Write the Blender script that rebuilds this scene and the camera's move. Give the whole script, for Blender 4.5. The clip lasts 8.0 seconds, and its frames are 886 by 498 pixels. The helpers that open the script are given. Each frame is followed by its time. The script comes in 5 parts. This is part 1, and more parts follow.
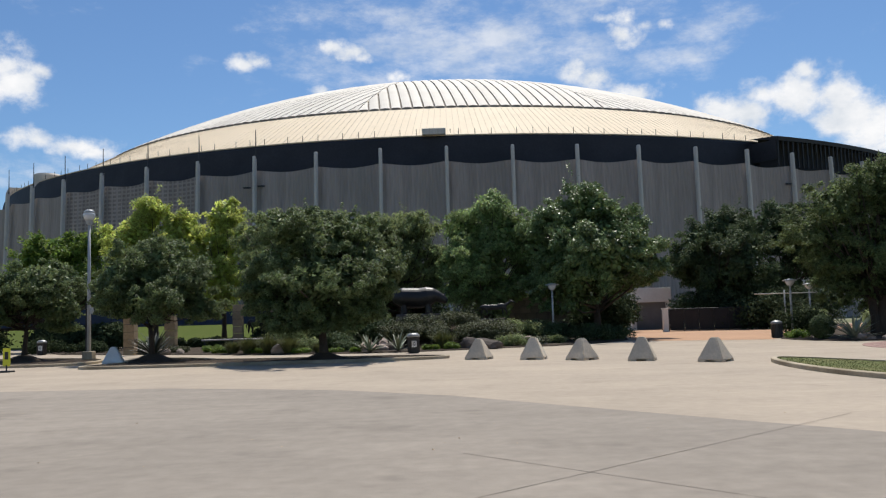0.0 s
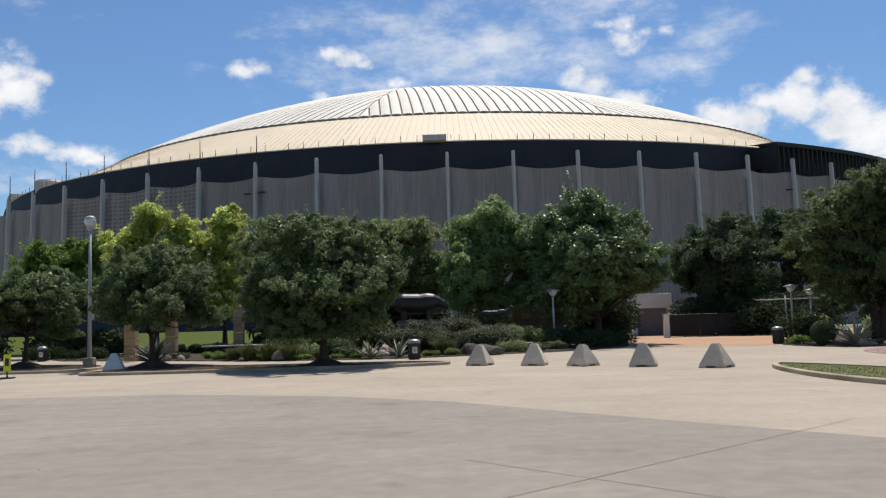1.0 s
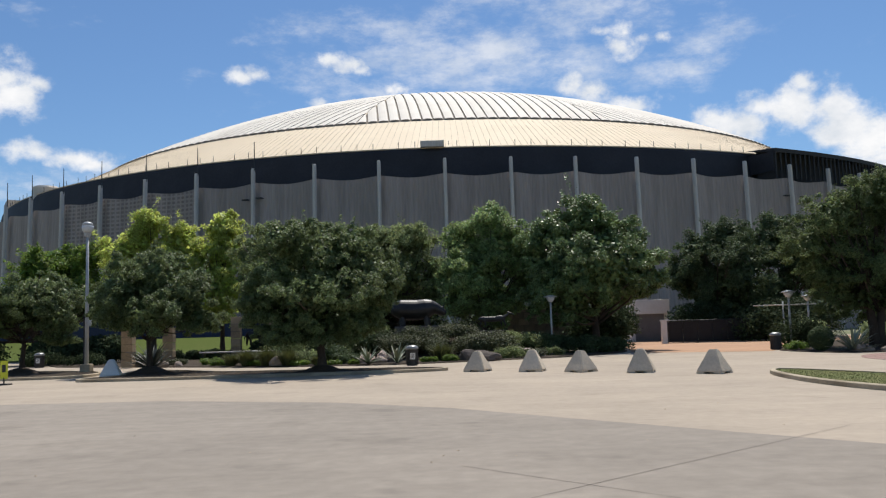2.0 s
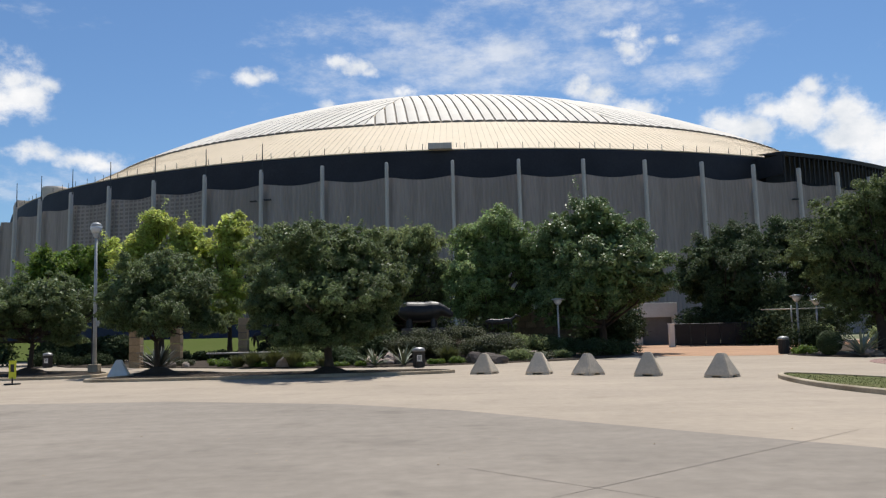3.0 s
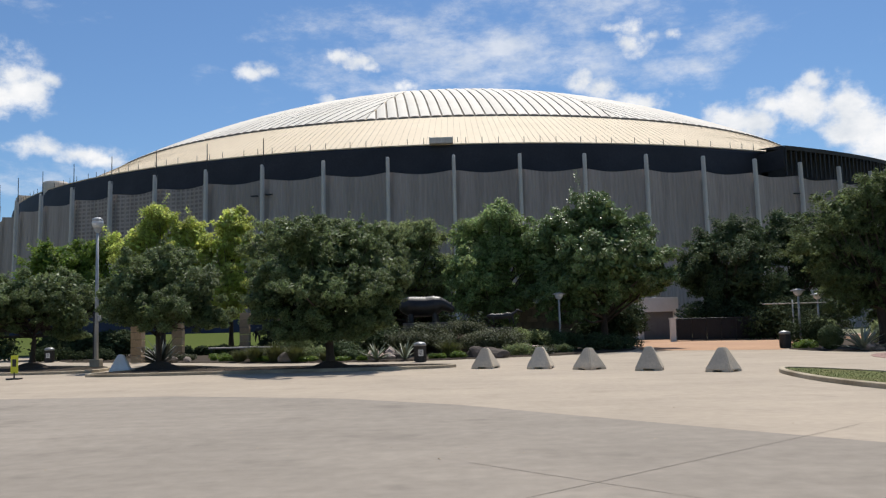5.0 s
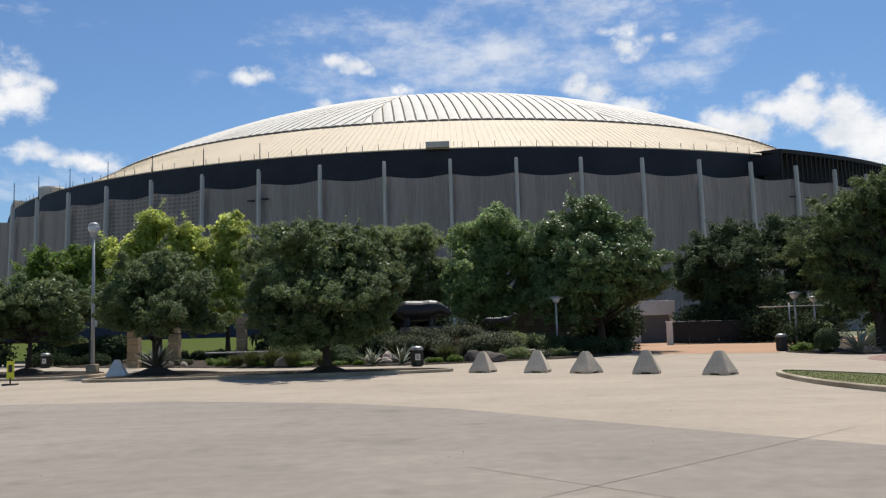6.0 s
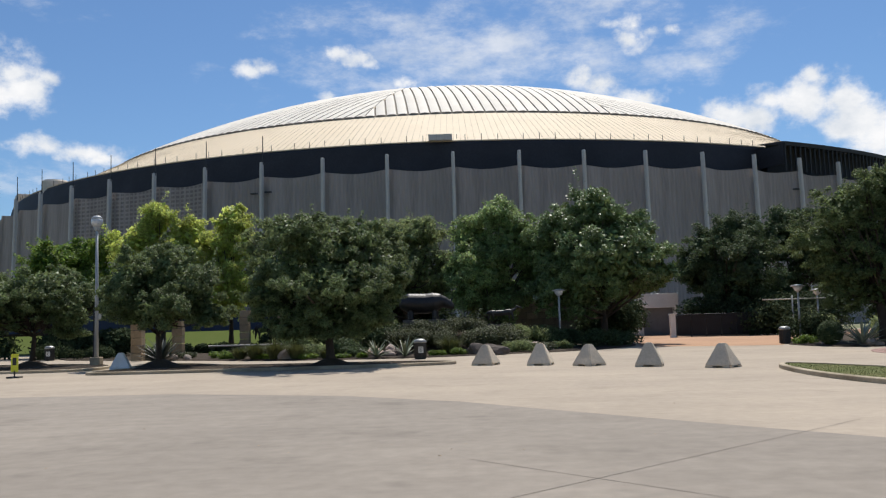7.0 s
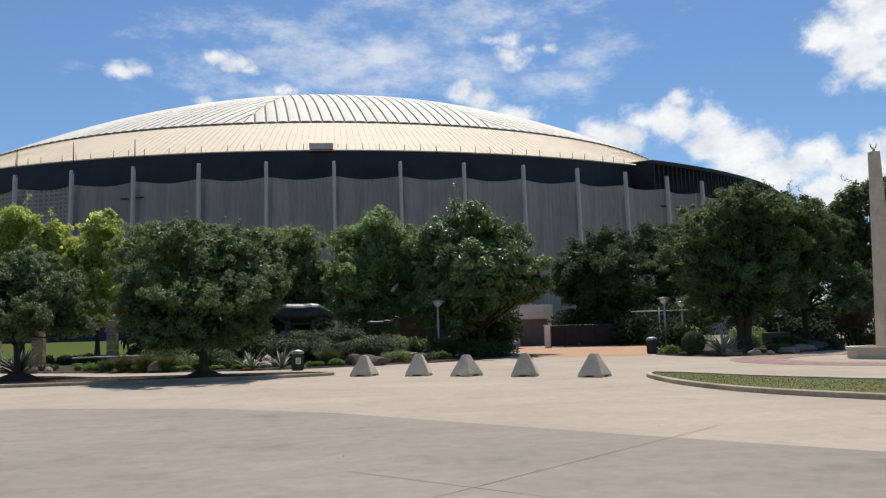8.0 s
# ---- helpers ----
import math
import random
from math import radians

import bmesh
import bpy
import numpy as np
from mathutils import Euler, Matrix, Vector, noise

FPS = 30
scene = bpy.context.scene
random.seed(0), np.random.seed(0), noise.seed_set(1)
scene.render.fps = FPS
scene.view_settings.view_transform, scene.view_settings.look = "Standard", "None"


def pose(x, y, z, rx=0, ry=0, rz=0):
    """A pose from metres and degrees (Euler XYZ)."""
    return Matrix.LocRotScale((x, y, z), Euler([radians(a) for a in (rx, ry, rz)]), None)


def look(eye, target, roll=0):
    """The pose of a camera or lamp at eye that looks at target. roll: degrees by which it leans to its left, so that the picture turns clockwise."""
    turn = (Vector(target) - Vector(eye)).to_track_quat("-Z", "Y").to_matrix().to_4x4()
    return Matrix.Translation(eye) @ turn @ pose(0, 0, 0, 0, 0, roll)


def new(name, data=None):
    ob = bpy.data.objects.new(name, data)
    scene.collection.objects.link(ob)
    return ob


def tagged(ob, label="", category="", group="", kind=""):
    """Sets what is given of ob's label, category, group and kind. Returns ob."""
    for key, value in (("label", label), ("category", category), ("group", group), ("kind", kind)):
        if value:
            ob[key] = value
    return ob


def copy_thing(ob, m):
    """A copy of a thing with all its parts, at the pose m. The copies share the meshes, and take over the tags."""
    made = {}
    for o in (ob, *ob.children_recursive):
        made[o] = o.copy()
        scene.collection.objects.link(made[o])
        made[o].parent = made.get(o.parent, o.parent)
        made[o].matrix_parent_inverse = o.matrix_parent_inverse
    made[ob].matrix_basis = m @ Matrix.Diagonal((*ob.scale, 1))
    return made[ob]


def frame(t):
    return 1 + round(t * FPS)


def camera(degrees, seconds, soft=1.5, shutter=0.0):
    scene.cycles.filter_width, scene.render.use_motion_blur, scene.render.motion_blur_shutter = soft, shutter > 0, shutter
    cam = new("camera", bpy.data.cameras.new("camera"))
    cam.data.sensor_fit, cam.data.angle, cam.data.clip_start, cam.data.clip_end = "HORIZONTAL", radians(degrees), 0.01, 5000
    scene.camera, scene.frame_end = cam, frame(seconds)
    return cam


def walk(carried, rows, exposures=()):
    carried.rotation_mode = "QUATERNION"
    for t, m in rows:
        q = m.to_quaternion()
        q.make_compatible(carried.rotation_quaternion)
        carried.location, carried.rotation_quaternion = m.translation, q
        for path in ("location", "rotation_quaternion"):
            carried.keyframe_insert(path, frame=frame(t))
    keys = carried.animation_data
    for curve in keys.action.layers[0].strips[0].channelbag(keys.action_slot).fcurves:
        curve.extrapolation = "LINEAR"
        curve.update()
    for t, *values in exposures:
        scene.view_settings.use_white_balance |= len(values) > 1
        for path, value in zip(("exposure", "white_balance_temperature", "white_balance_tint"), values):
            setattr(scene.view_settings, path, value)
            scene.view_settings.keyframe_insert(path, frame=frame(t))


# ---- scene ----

# ================= camera and its walk =================
cam = camera(54.3, 8.0, soft=1.25)
EYE = (0.0, 0.0, 1.7)
TURNS = [  # seconds, yaw, pitch, roll
    (0.0, 0.0, 4.5, 1.66), (0.5, 0.127, 4.608, 1.614), (1.0, 0.051, 4.901, 1.702), (1.5, -0.19, 5.136, 1.8),
    (3.0, 0.363, 5.45, 1.42), (3.5, 0.502, 5.473, 1.357), (4.0, 0.45, 5.314, 1.324), (4.5, 0.517, 5.005, 1.386),
    (6.0, 0.245, 5.361, 1.642), (6.5, 0.318, 5.206, 1.672), (7.0, 0.442, 4.892, 1.674), (7.5, 0.305, 4.669, 1.6),
    (7.6, -0.158, 4.737, 1.62), (7.7, -1.087, 4.819, 1.6), (7.8, -2.532, 4.961, 1.6), (7.9, -4.71, 5.158, 1.6),
    (8.0, -7.538, 5.37, 1.62)]
walk(cam, [(t, pose(*EYE, 90 + p, r, y)) for t, y, p, r in TURNS], exposures=[(0.0, 0.0), (8.0, 0.0)])

# ================= world and sun =================
SUN_EL, SUN_AZ = 61.0, 12.0     # degrees: height, and turn to the right of straight ahead
SKY_GAIN, SUN_GAIN = 0.081, 4.95
SKY_TINT = (0.81, 1.03, 1.24)


def sky_world():
    w = bpy.data.worlds.new("sky")
    w.use_nodes = True
    n, k = w.node_tree.nodes, w.node_tree.links
    n.clear()
    sky = n.new("ShaderNodeTexSky")
    sky.sky_type, sky.sun_disc = "NISHITA", False
    sky.sun_elevation, sky.sun_rotation = radians(SUN_EL), radians(SUN_AZ)
    sky.air_density, sky.dust_density, sky.ozone_density = 1.0, 0.4, 2.5
    gain = n.new("ShaderNodeVectorMath")
    gain.operation = "MULTIPLY"
    gain.inputs[1].default_value = tuple(SKY_GAIN * c for c in SKY_TINT)
    k.new(sky.outputs[0], gain.inputs[0])
    coord = n.new("ShaderNodeTexCoord")

    def noise_of(scale, detail, stretch, rough=0.6):
        mp = n.new("ShaderNodeMapping"); mp.inputs["Scale"].default_value = stretch
        k.new(coord.outputs["Generated"], mp.inputs[0])
        t = n.new("ShaderNodeTexNoise")
        t.inputs["Scale"].default_value, t.inputs["Detail"].default_value, t.inputs["Roughness"].default_value = scale, detail, rough
        k.new(mp.outputs[0], t.inputs["Vector"])
        return t.outputs["Fac"]

    def math_of(op, a, b, c=None):
        m = n.new("ShaderNodeMath"); m.operation = op
        for i, v in enumerate((a, b) if c is None else (a, b, c)):
            if isinstance(v, (int, float)):
                m.inputs[i].default_value = v
            else:
                k.new(v, m.inputs[i])
        return m.outputs[0]

    def cloud_field(blobs):
        field = None
        for az, el, rw, rh, amp in blobs:
            d = Vector((math.sin(radians(az)) * math.cos(radians(el)), math.cos(radians(az)) * math.cos(radians(el)), math.sin(radians(el))))
            sub = n.new("ShaderNodeVectorMath"); sub.operation = "SUBTRACT"
            k.new(coord.outputs["Generated"], sub.inputs[0]); sub.inputs[1].default_value = d
            mul = n.new("ShaderNodeVectorMath"); mul.operation = "MULTIPLY"
            k.new(sub.outputs[0], mul.inputs[0]); mul.inputs[1].default_value = (0.8 / radians(rw), 0.8 / radians(rw), 0.8 / radians(rh))
            ln = n.new("ShaderNodeVectorMath"); ln.operation = "LENGTH"
            k.new(mul.outputs[0], ln.inputs[0])
            v = math_of("MULTIPLY", math_of("SUBTRACT", 1.15, ln.outputs["Value"]), amp)
            field = v if field is None else math_of("MAXIMUM", field, v)
        return field

    # heaped clouds: turn right, height, half width, half height (degrees), thickness
    puff = cloud_field(HEAPS)
    puff_noise = math_of("ADD", math_of("MULTIPLY", noise_of(30, 10, (1, 1, 1.25), 0.6), 2.3), -1.2)
    body = math_of("ADD", math_of("MAXIMUM", puff, -0.6), puff_noise)
    r1 = n.new("ShaderNodeMapRange"); r1.interpolation_type = "SMOOTHSTEP"
    r1.inputs["From Min"].default_value, r1.inputs["From Max"].default_value = 0.05, 0.95
    k.new(body, r1.inputs["Value"])
    wisp = cloud_field(WISPS)
    wisp_noise = math_of("ADD", math_of("MULTIPLY", noise_of(14, 10, (1, 1, 2.2), 0.66), 3.4), -1.75)
    r2 = n.new("ShaderNodeMapRange"); r2.interpolation_type = "SMOOTHSTEP"
    r2.inputs["From Min"].default_value, r2.inputs["From Max"].default_value = -0.1, 1.5
    r2.inputs["To Max"].default_value = 0.72
    k.new(math_of("ADD", math_of("MAXIMUM", wisp, -0.6), wisp_noise), r2.inputs["Value"])
    cover = math_of("MAXIMUM", r1.outputs[0], r2.outputs[0])
    # cloud light and shade put into the colour: white and grey mixed by noise
    shade = n.new("ShaderNodeMix"); shade.data_type = "RGBA"
    shade.inputs["A"].default_value, shade.inputs["B"].default_value = (0.62, 0.68, 0.76, 1), (0.97, 0.97, 0.98, 1)
    k.new(math_of("MULTIPLY_ADD", noise_of(20, 6, (1, 1, 1.6)), 2.2, -0.45), shade.inputs["Factor"])
    mix = n.new("ShaderNodeMix"); mix.data_type = "RGBA"
    k.new(cover, mix.inputs["Factor"]); k.new(gain.outputs[0], mix.inputs["A"]); k.new(shade.outputs["Result"], mix.inputs["B"])
    bg, out = n.new("ShaderNodeBackground"), n.new("ShaderNodeOutputWorld")
    k.new(mix.outputs["Result"], bg.inputs["Color"]); k.new(bg.outputs[0], out.inputs[0])
    scene.world = w


HEAPS = [(-27.2, 15.5, 1.7, 1.5, 1.0), (-26.4, 14.5, 1.8, 1.1, 1.0), (-28.2, 14.0, 2.0, 1.0, 1.0), (-24.9, 15.3, 0.9, 0.6, 0.7),
         (-25.2, 11.3, 1.8, 0.65, 0.9), (-23.2, 11.05, 2.0, 0.7, 0.95), (-22.0, 10.7, 1.3, 0.5, 0.8),
         (-12.9, 16.45, 1.2, 0.55, 0.85), (-12.0, 16.7, 0.8, 0.5, 0.85),
         (-7.0, 17.8, 1.0, 0.5, 0.8), (-5.7, 17.4, 1.0, 0.55, 0.8), (-4.9, 17.0, 0.7, 0.4, 0.7), (-3.0, 15.7, 1.5, 0.5, 0.55), (-7.7, 14.9, 0.9, 0.4, 0.6),
         (12.9, 18.6, 0.9, 0.95, 0.85), (12.5, 17.7, 1.2, 0.8, 0.9), (13.9, 18.2, 0.7, 0.45, 0.7), (11.2, 18.8, 0.9, 0.3, 0.55), (15.3, 18.1, 0.6, 0.35, 0.6),
         (9.2, 15.7, 1.1, 0.8, 0.85), (10.5, 15.2, 1.3, 0.8, 0.85), (13.2, 14.0, 1.8, 0.6, 0.7),
         (18.2, 12.7, 2.2, 0.9, 1.0), (19.6, 12.2, 2.6, 1.2, 1.05), (21.0, 13.2, 1.5, 0.9, 1.0), (23.5, 14.3, 0.6, 0.75, 0.8), (23.0, 12.9, 2.1, 1.3, 1.1),
         (25.3, 12.7, 1.6, 1.2, 1.1), (26.0, 11.4, 2.4, 1.4, 1.1), (27.6, 10.4, 2.6, 1.4, 1.1), (30.7, 9.4, 2.8, 1.2, 1.1), (29.0, 9.2, 2.6, 1.4, 1.1), (31.5, 10.0, 2.2, 1.0, 1.0), (33.5, 7.8, 4.0, 1.8, 1.1), (27.5, 8.2, 3.0, 1.4, 1.0), (33.4, 9.0, 3.0, 1.1, 1.05), (37.0, 9.6, 4.0, 1.6, 1.05),
         (33.0, 16.9, 1.6, 1.5, 1.05), (34.2, 15.6, 1.9, 1.8, 1.1), (35.4, 17.8, 2.4, 2.0, 1.1), (37.5, 15.5, 3.0, 2.4, 1.1), (35.0, 14.2, 1.5, 0.8, 0.9),
         (75.0, 20.0, 9.0, 4.0, 0.9), (-70.0, 24.0, 10.0, 4.0, 0.9), (140.0, 30.0, 12.0, 6.0, 0.9), (-150.0, 22.0, 11.0, 5.0, 0.9)]
WISPS = [(3.0, 17.8, 11.0, 2.6, 0.85), (4.5, 18.1, 4.6, 1.3, 1.05), (7.0, 18.2, 2.6, 0.9, 0.8), (0.5, 18.4, 5.0, 1.3, 0.6), (-4.0, 18.0, 3.6, 1.0, 0.5), (18.5, 17.7, 3.4, 1.0, 0.75), (9.0, 20.6, 9.0, 1.6, 0.6),
         (14.4, 15.9, 3.0, 0.8, 0.75), (17.0, 15.7, 1.8, 1.0, 0.7), (-27.0, 19.6, 3.0, 0.4, 0.4), (-24.0, 9.7, 5.0, 1.2, 0.6), (-4.0, 15.8, 4.5, 1.2, 0.7), (-1.0, 17.0, 4.0, 0.8, 0.5),
         (60.0, 30.0, 20.0, 8.0, 0.6), (-120.0, 35.0, 25.0, 9.0, 0.6)]
sky_world()
sun = new("sun", bpy.data.lights.new("sun", "SUN"))
sun.data.energy, sun.data.angle, sun.data.color = SUN_GAIN, radians(0.53), (1.0, 0.955, 0.88)
_d = Vector((math.sin(radians(SUN_AZ)) * math.cos(radians(SUN_EL)), math.cos(radians(SUN_AZ)) * math.cos(radians(SUN_EL)), math.sin(radians(SUN_EL))))
sun.matrix_world = look(tuple(_d * 300), (0, 0, 0))


# ================= materials =================
def surface(name, base, vary=0.15, scale=1.0, rough=0.8, metal=0.0, bump=0.3, bump_scale=None, second=None, island=0.0, each=0.0,
            translucent=0.0, spec=0.5, stretch=(1, 1, 1), stain=0.0, streak=0.0):
    """A two-scale mottled surface in object space: broad stains and fine grain, with relief."""
    m = bpy.data.materials.new(name)
    m.use_nodes = True
    n, k = m.node_tree.nodes, m.node_tree.links
    b = n["Principled BSDF"]
    b.inputs["Roughness"].default_value, b.inputs["Metallic"].default_value = rough, metal
    b.inputs["Specular IOR Level"].default_value = min(spec, 0.2) if rough >= 0.85 else spec
    coord = n.new("ShaderNodeTexCoord")
    mp = n.new("ShaderNodeMapping"); mp.inputs["Scale"].default_value = stretch
    k.new(coord.outputs["Object"], mp.inputs[0])

    def tex(s, detail):
        t = n.new("ShaderNodeTexNoise")
        t.inputs["Scale"].default_value, t.inputs["Detail"].default_value, t.inputs["Roughness"].default_value = s, detail, 0.62
        k.new(mp.outputs[0], t.inputs["Vector"])
        return t
    broad, fine = tex(scale * 0.35, 5), tex(scale * 7, 6)
    c2 = second or tuple(min(1, c * (1 - 1.6 * vary)) for c in base)
    ramp = n.new("ShaderNodeValToRGB")
    ramp.color_ramp.elements[0].position, ramp.color_ramp.elements[1].position = 0.36, 0.66
    ramp.color_ramp.elements[0].color, ramp.color_ramp.elements[1].color = (*c2, 1), (*base, 1)
    k.new(broad.outputs["Fac"], ramp.inputs[0])
    hsv = n.new("ShaderNodeHueSaturation")
    k.new(ramp.outputs[0], hsv.inputs["Color"])
    v = n.new("ShaderNodeMapRange")
    v.inputs["From Min"].default_value, v.inputs["From Max"].default_value = 0.25, 0.75
    v.inputs["To Min"].default_value, v.inputs["To Max"].default_value = 1 - vary, 1 + vary
    k.new(fine.outputs["Fac"], v.inputs["Value"])
    val = v.outputs[0]
    for amount, source in ((island, "geo"), (each, "obj")):
        if amount:
            g = n.new("ShaderNodeNewGeometry" if source == "geo" else "ShaderNodeObjectInfo")
            r = n.new("ShaderNodeMapRange")
            r.inputs["To Min"].default_value, r.inputs["To Max"].default_value = 1 - amount, 1 + amount
            k.new(g.outputs["Random Per Island" if source == "geo" else "Random"], r.inputs["Value"])
            mm = n.new("ShaderNodeMath"); mm.operation = "MULTIPLY"
            k.new(val, mm.inputs[0]); k.new(r.outputs[0], mm.inputs[1])
            val = mm.outputs[0]
            if source == "geo":
                h = n.new("ShaderNodeMapRange")
                h.inputs["To Min"].default_value, h.inputs["To Max"].default_value = 0.485, 0.515
                k.new(g.outputs["Random Per Island"], h.inputs["Value"])
                k.new(h.outputs[0], hsv.inputs["Hue"])
    if stain:
        st = tex(scale * 1.1, 3)
        sr = n.new("ShaderNodeMapRange")
        sr.inputs["From Min"].default_value, sr.inputs["From Max"].default_value = 0.56, 0.72
        sr.inputs["To Min"].default_value, sr.inputs["To Max"].default_value = 1.0, 1 - stain
        k.new(st.outputs["Fac"], sr.inputs["Value"])
        mm = n.new("ShaderNodeMath"); mm.operation = "MULTIPLY"
        k.new(val, mm.inputs[0]); k.new(sr.outputs[0], mm.inputs[1])
        val = mm.outputs[0]
    if streak:
        mp2 = n.new("ShaderNodeMapping"); mp2.inputs["Scale"].default_value = (0.05, 0.42, 1); mp2.inputs["Rotation"].default_value = (0, 0, 0.35)
        k.new(coord.outputs["Object"], mp2.inputs[0])
        t2 = n.new("ShaderNodeTexNoise"); t2.inputs["Scale"].default_value, t2.inputs["Detail"].default_value, t2.inputs["Roughness"].default_value = 2.2, 7, 0.66
        k.new(mp2.outputs[0], t2.inputs["Vector"])
        sr = n.new("ShaderNodeMapRange")
        sr.inputs["From Min"].default_value, sr.inputs["From Max"].default_value = 0.3, 0.7
        sr.inputs["To Min"].default_value, sr.inputs["To Max"].default_value = 1 - streak, 1 + streak
        k.new(t2.outputs["Fac"], sr.inputs["Value"])
        mm = n.new("ShaderNodeMath"); mm.operation = "MULTIPLY"
        k.new(val, mm.inputs[0]); k.new(sr.outputs[0], mm.inputs[1])
        val = mm.outputs[0]
    k.new(val, hsv.inputs["Value"])
    k.new(hsv.outputs[0], b.inputs["Base Color"])
    if bump:
        bt = tex(bump_scale or scale * 12, 4)
        bp = n.new("ShaderNodeBump")
        bp.inputs["Strength"].default_value, bp.inputs["Distance"].default_value = bump, 0.02
        k.new(bt.outputs["Fac"], bp.inputs["Height"]); k.new(bp.outputs[0], b.inputs["Normal"])
    if translucent:
        tr, mx = n.new("ShaderNodeBsdfTranslucent"), n.new("ShaderNodeMixShader")
        bright = n.new("ShaderNodeHueSaturation")
        bright.inputs["Value"].default_value, bright.inputs["Hue"].default_value = 1.5, 0.48
        k.new(hsv.outputs[0], bright.inputs["Color"]); k.new(bright.outputs[0], tr.inputs[0])
        mx.inputs[0].default_value = translucent
        k.new(b.outputs[0], mx.inputs[1]); k.new(tr.outputs[0], mx.inputs[2])
        k.new(mx.outputs[0], n["Material Output"].inputs[0])
    return m


def leaf_mat(name, base, gloss=0.5, thru=0.34, spec=0.24):
    return surface(name, base, vary=0.22, scale=1.2, rough=gloss, bump=0, island=0.38, translucent=thru, spec=spec)


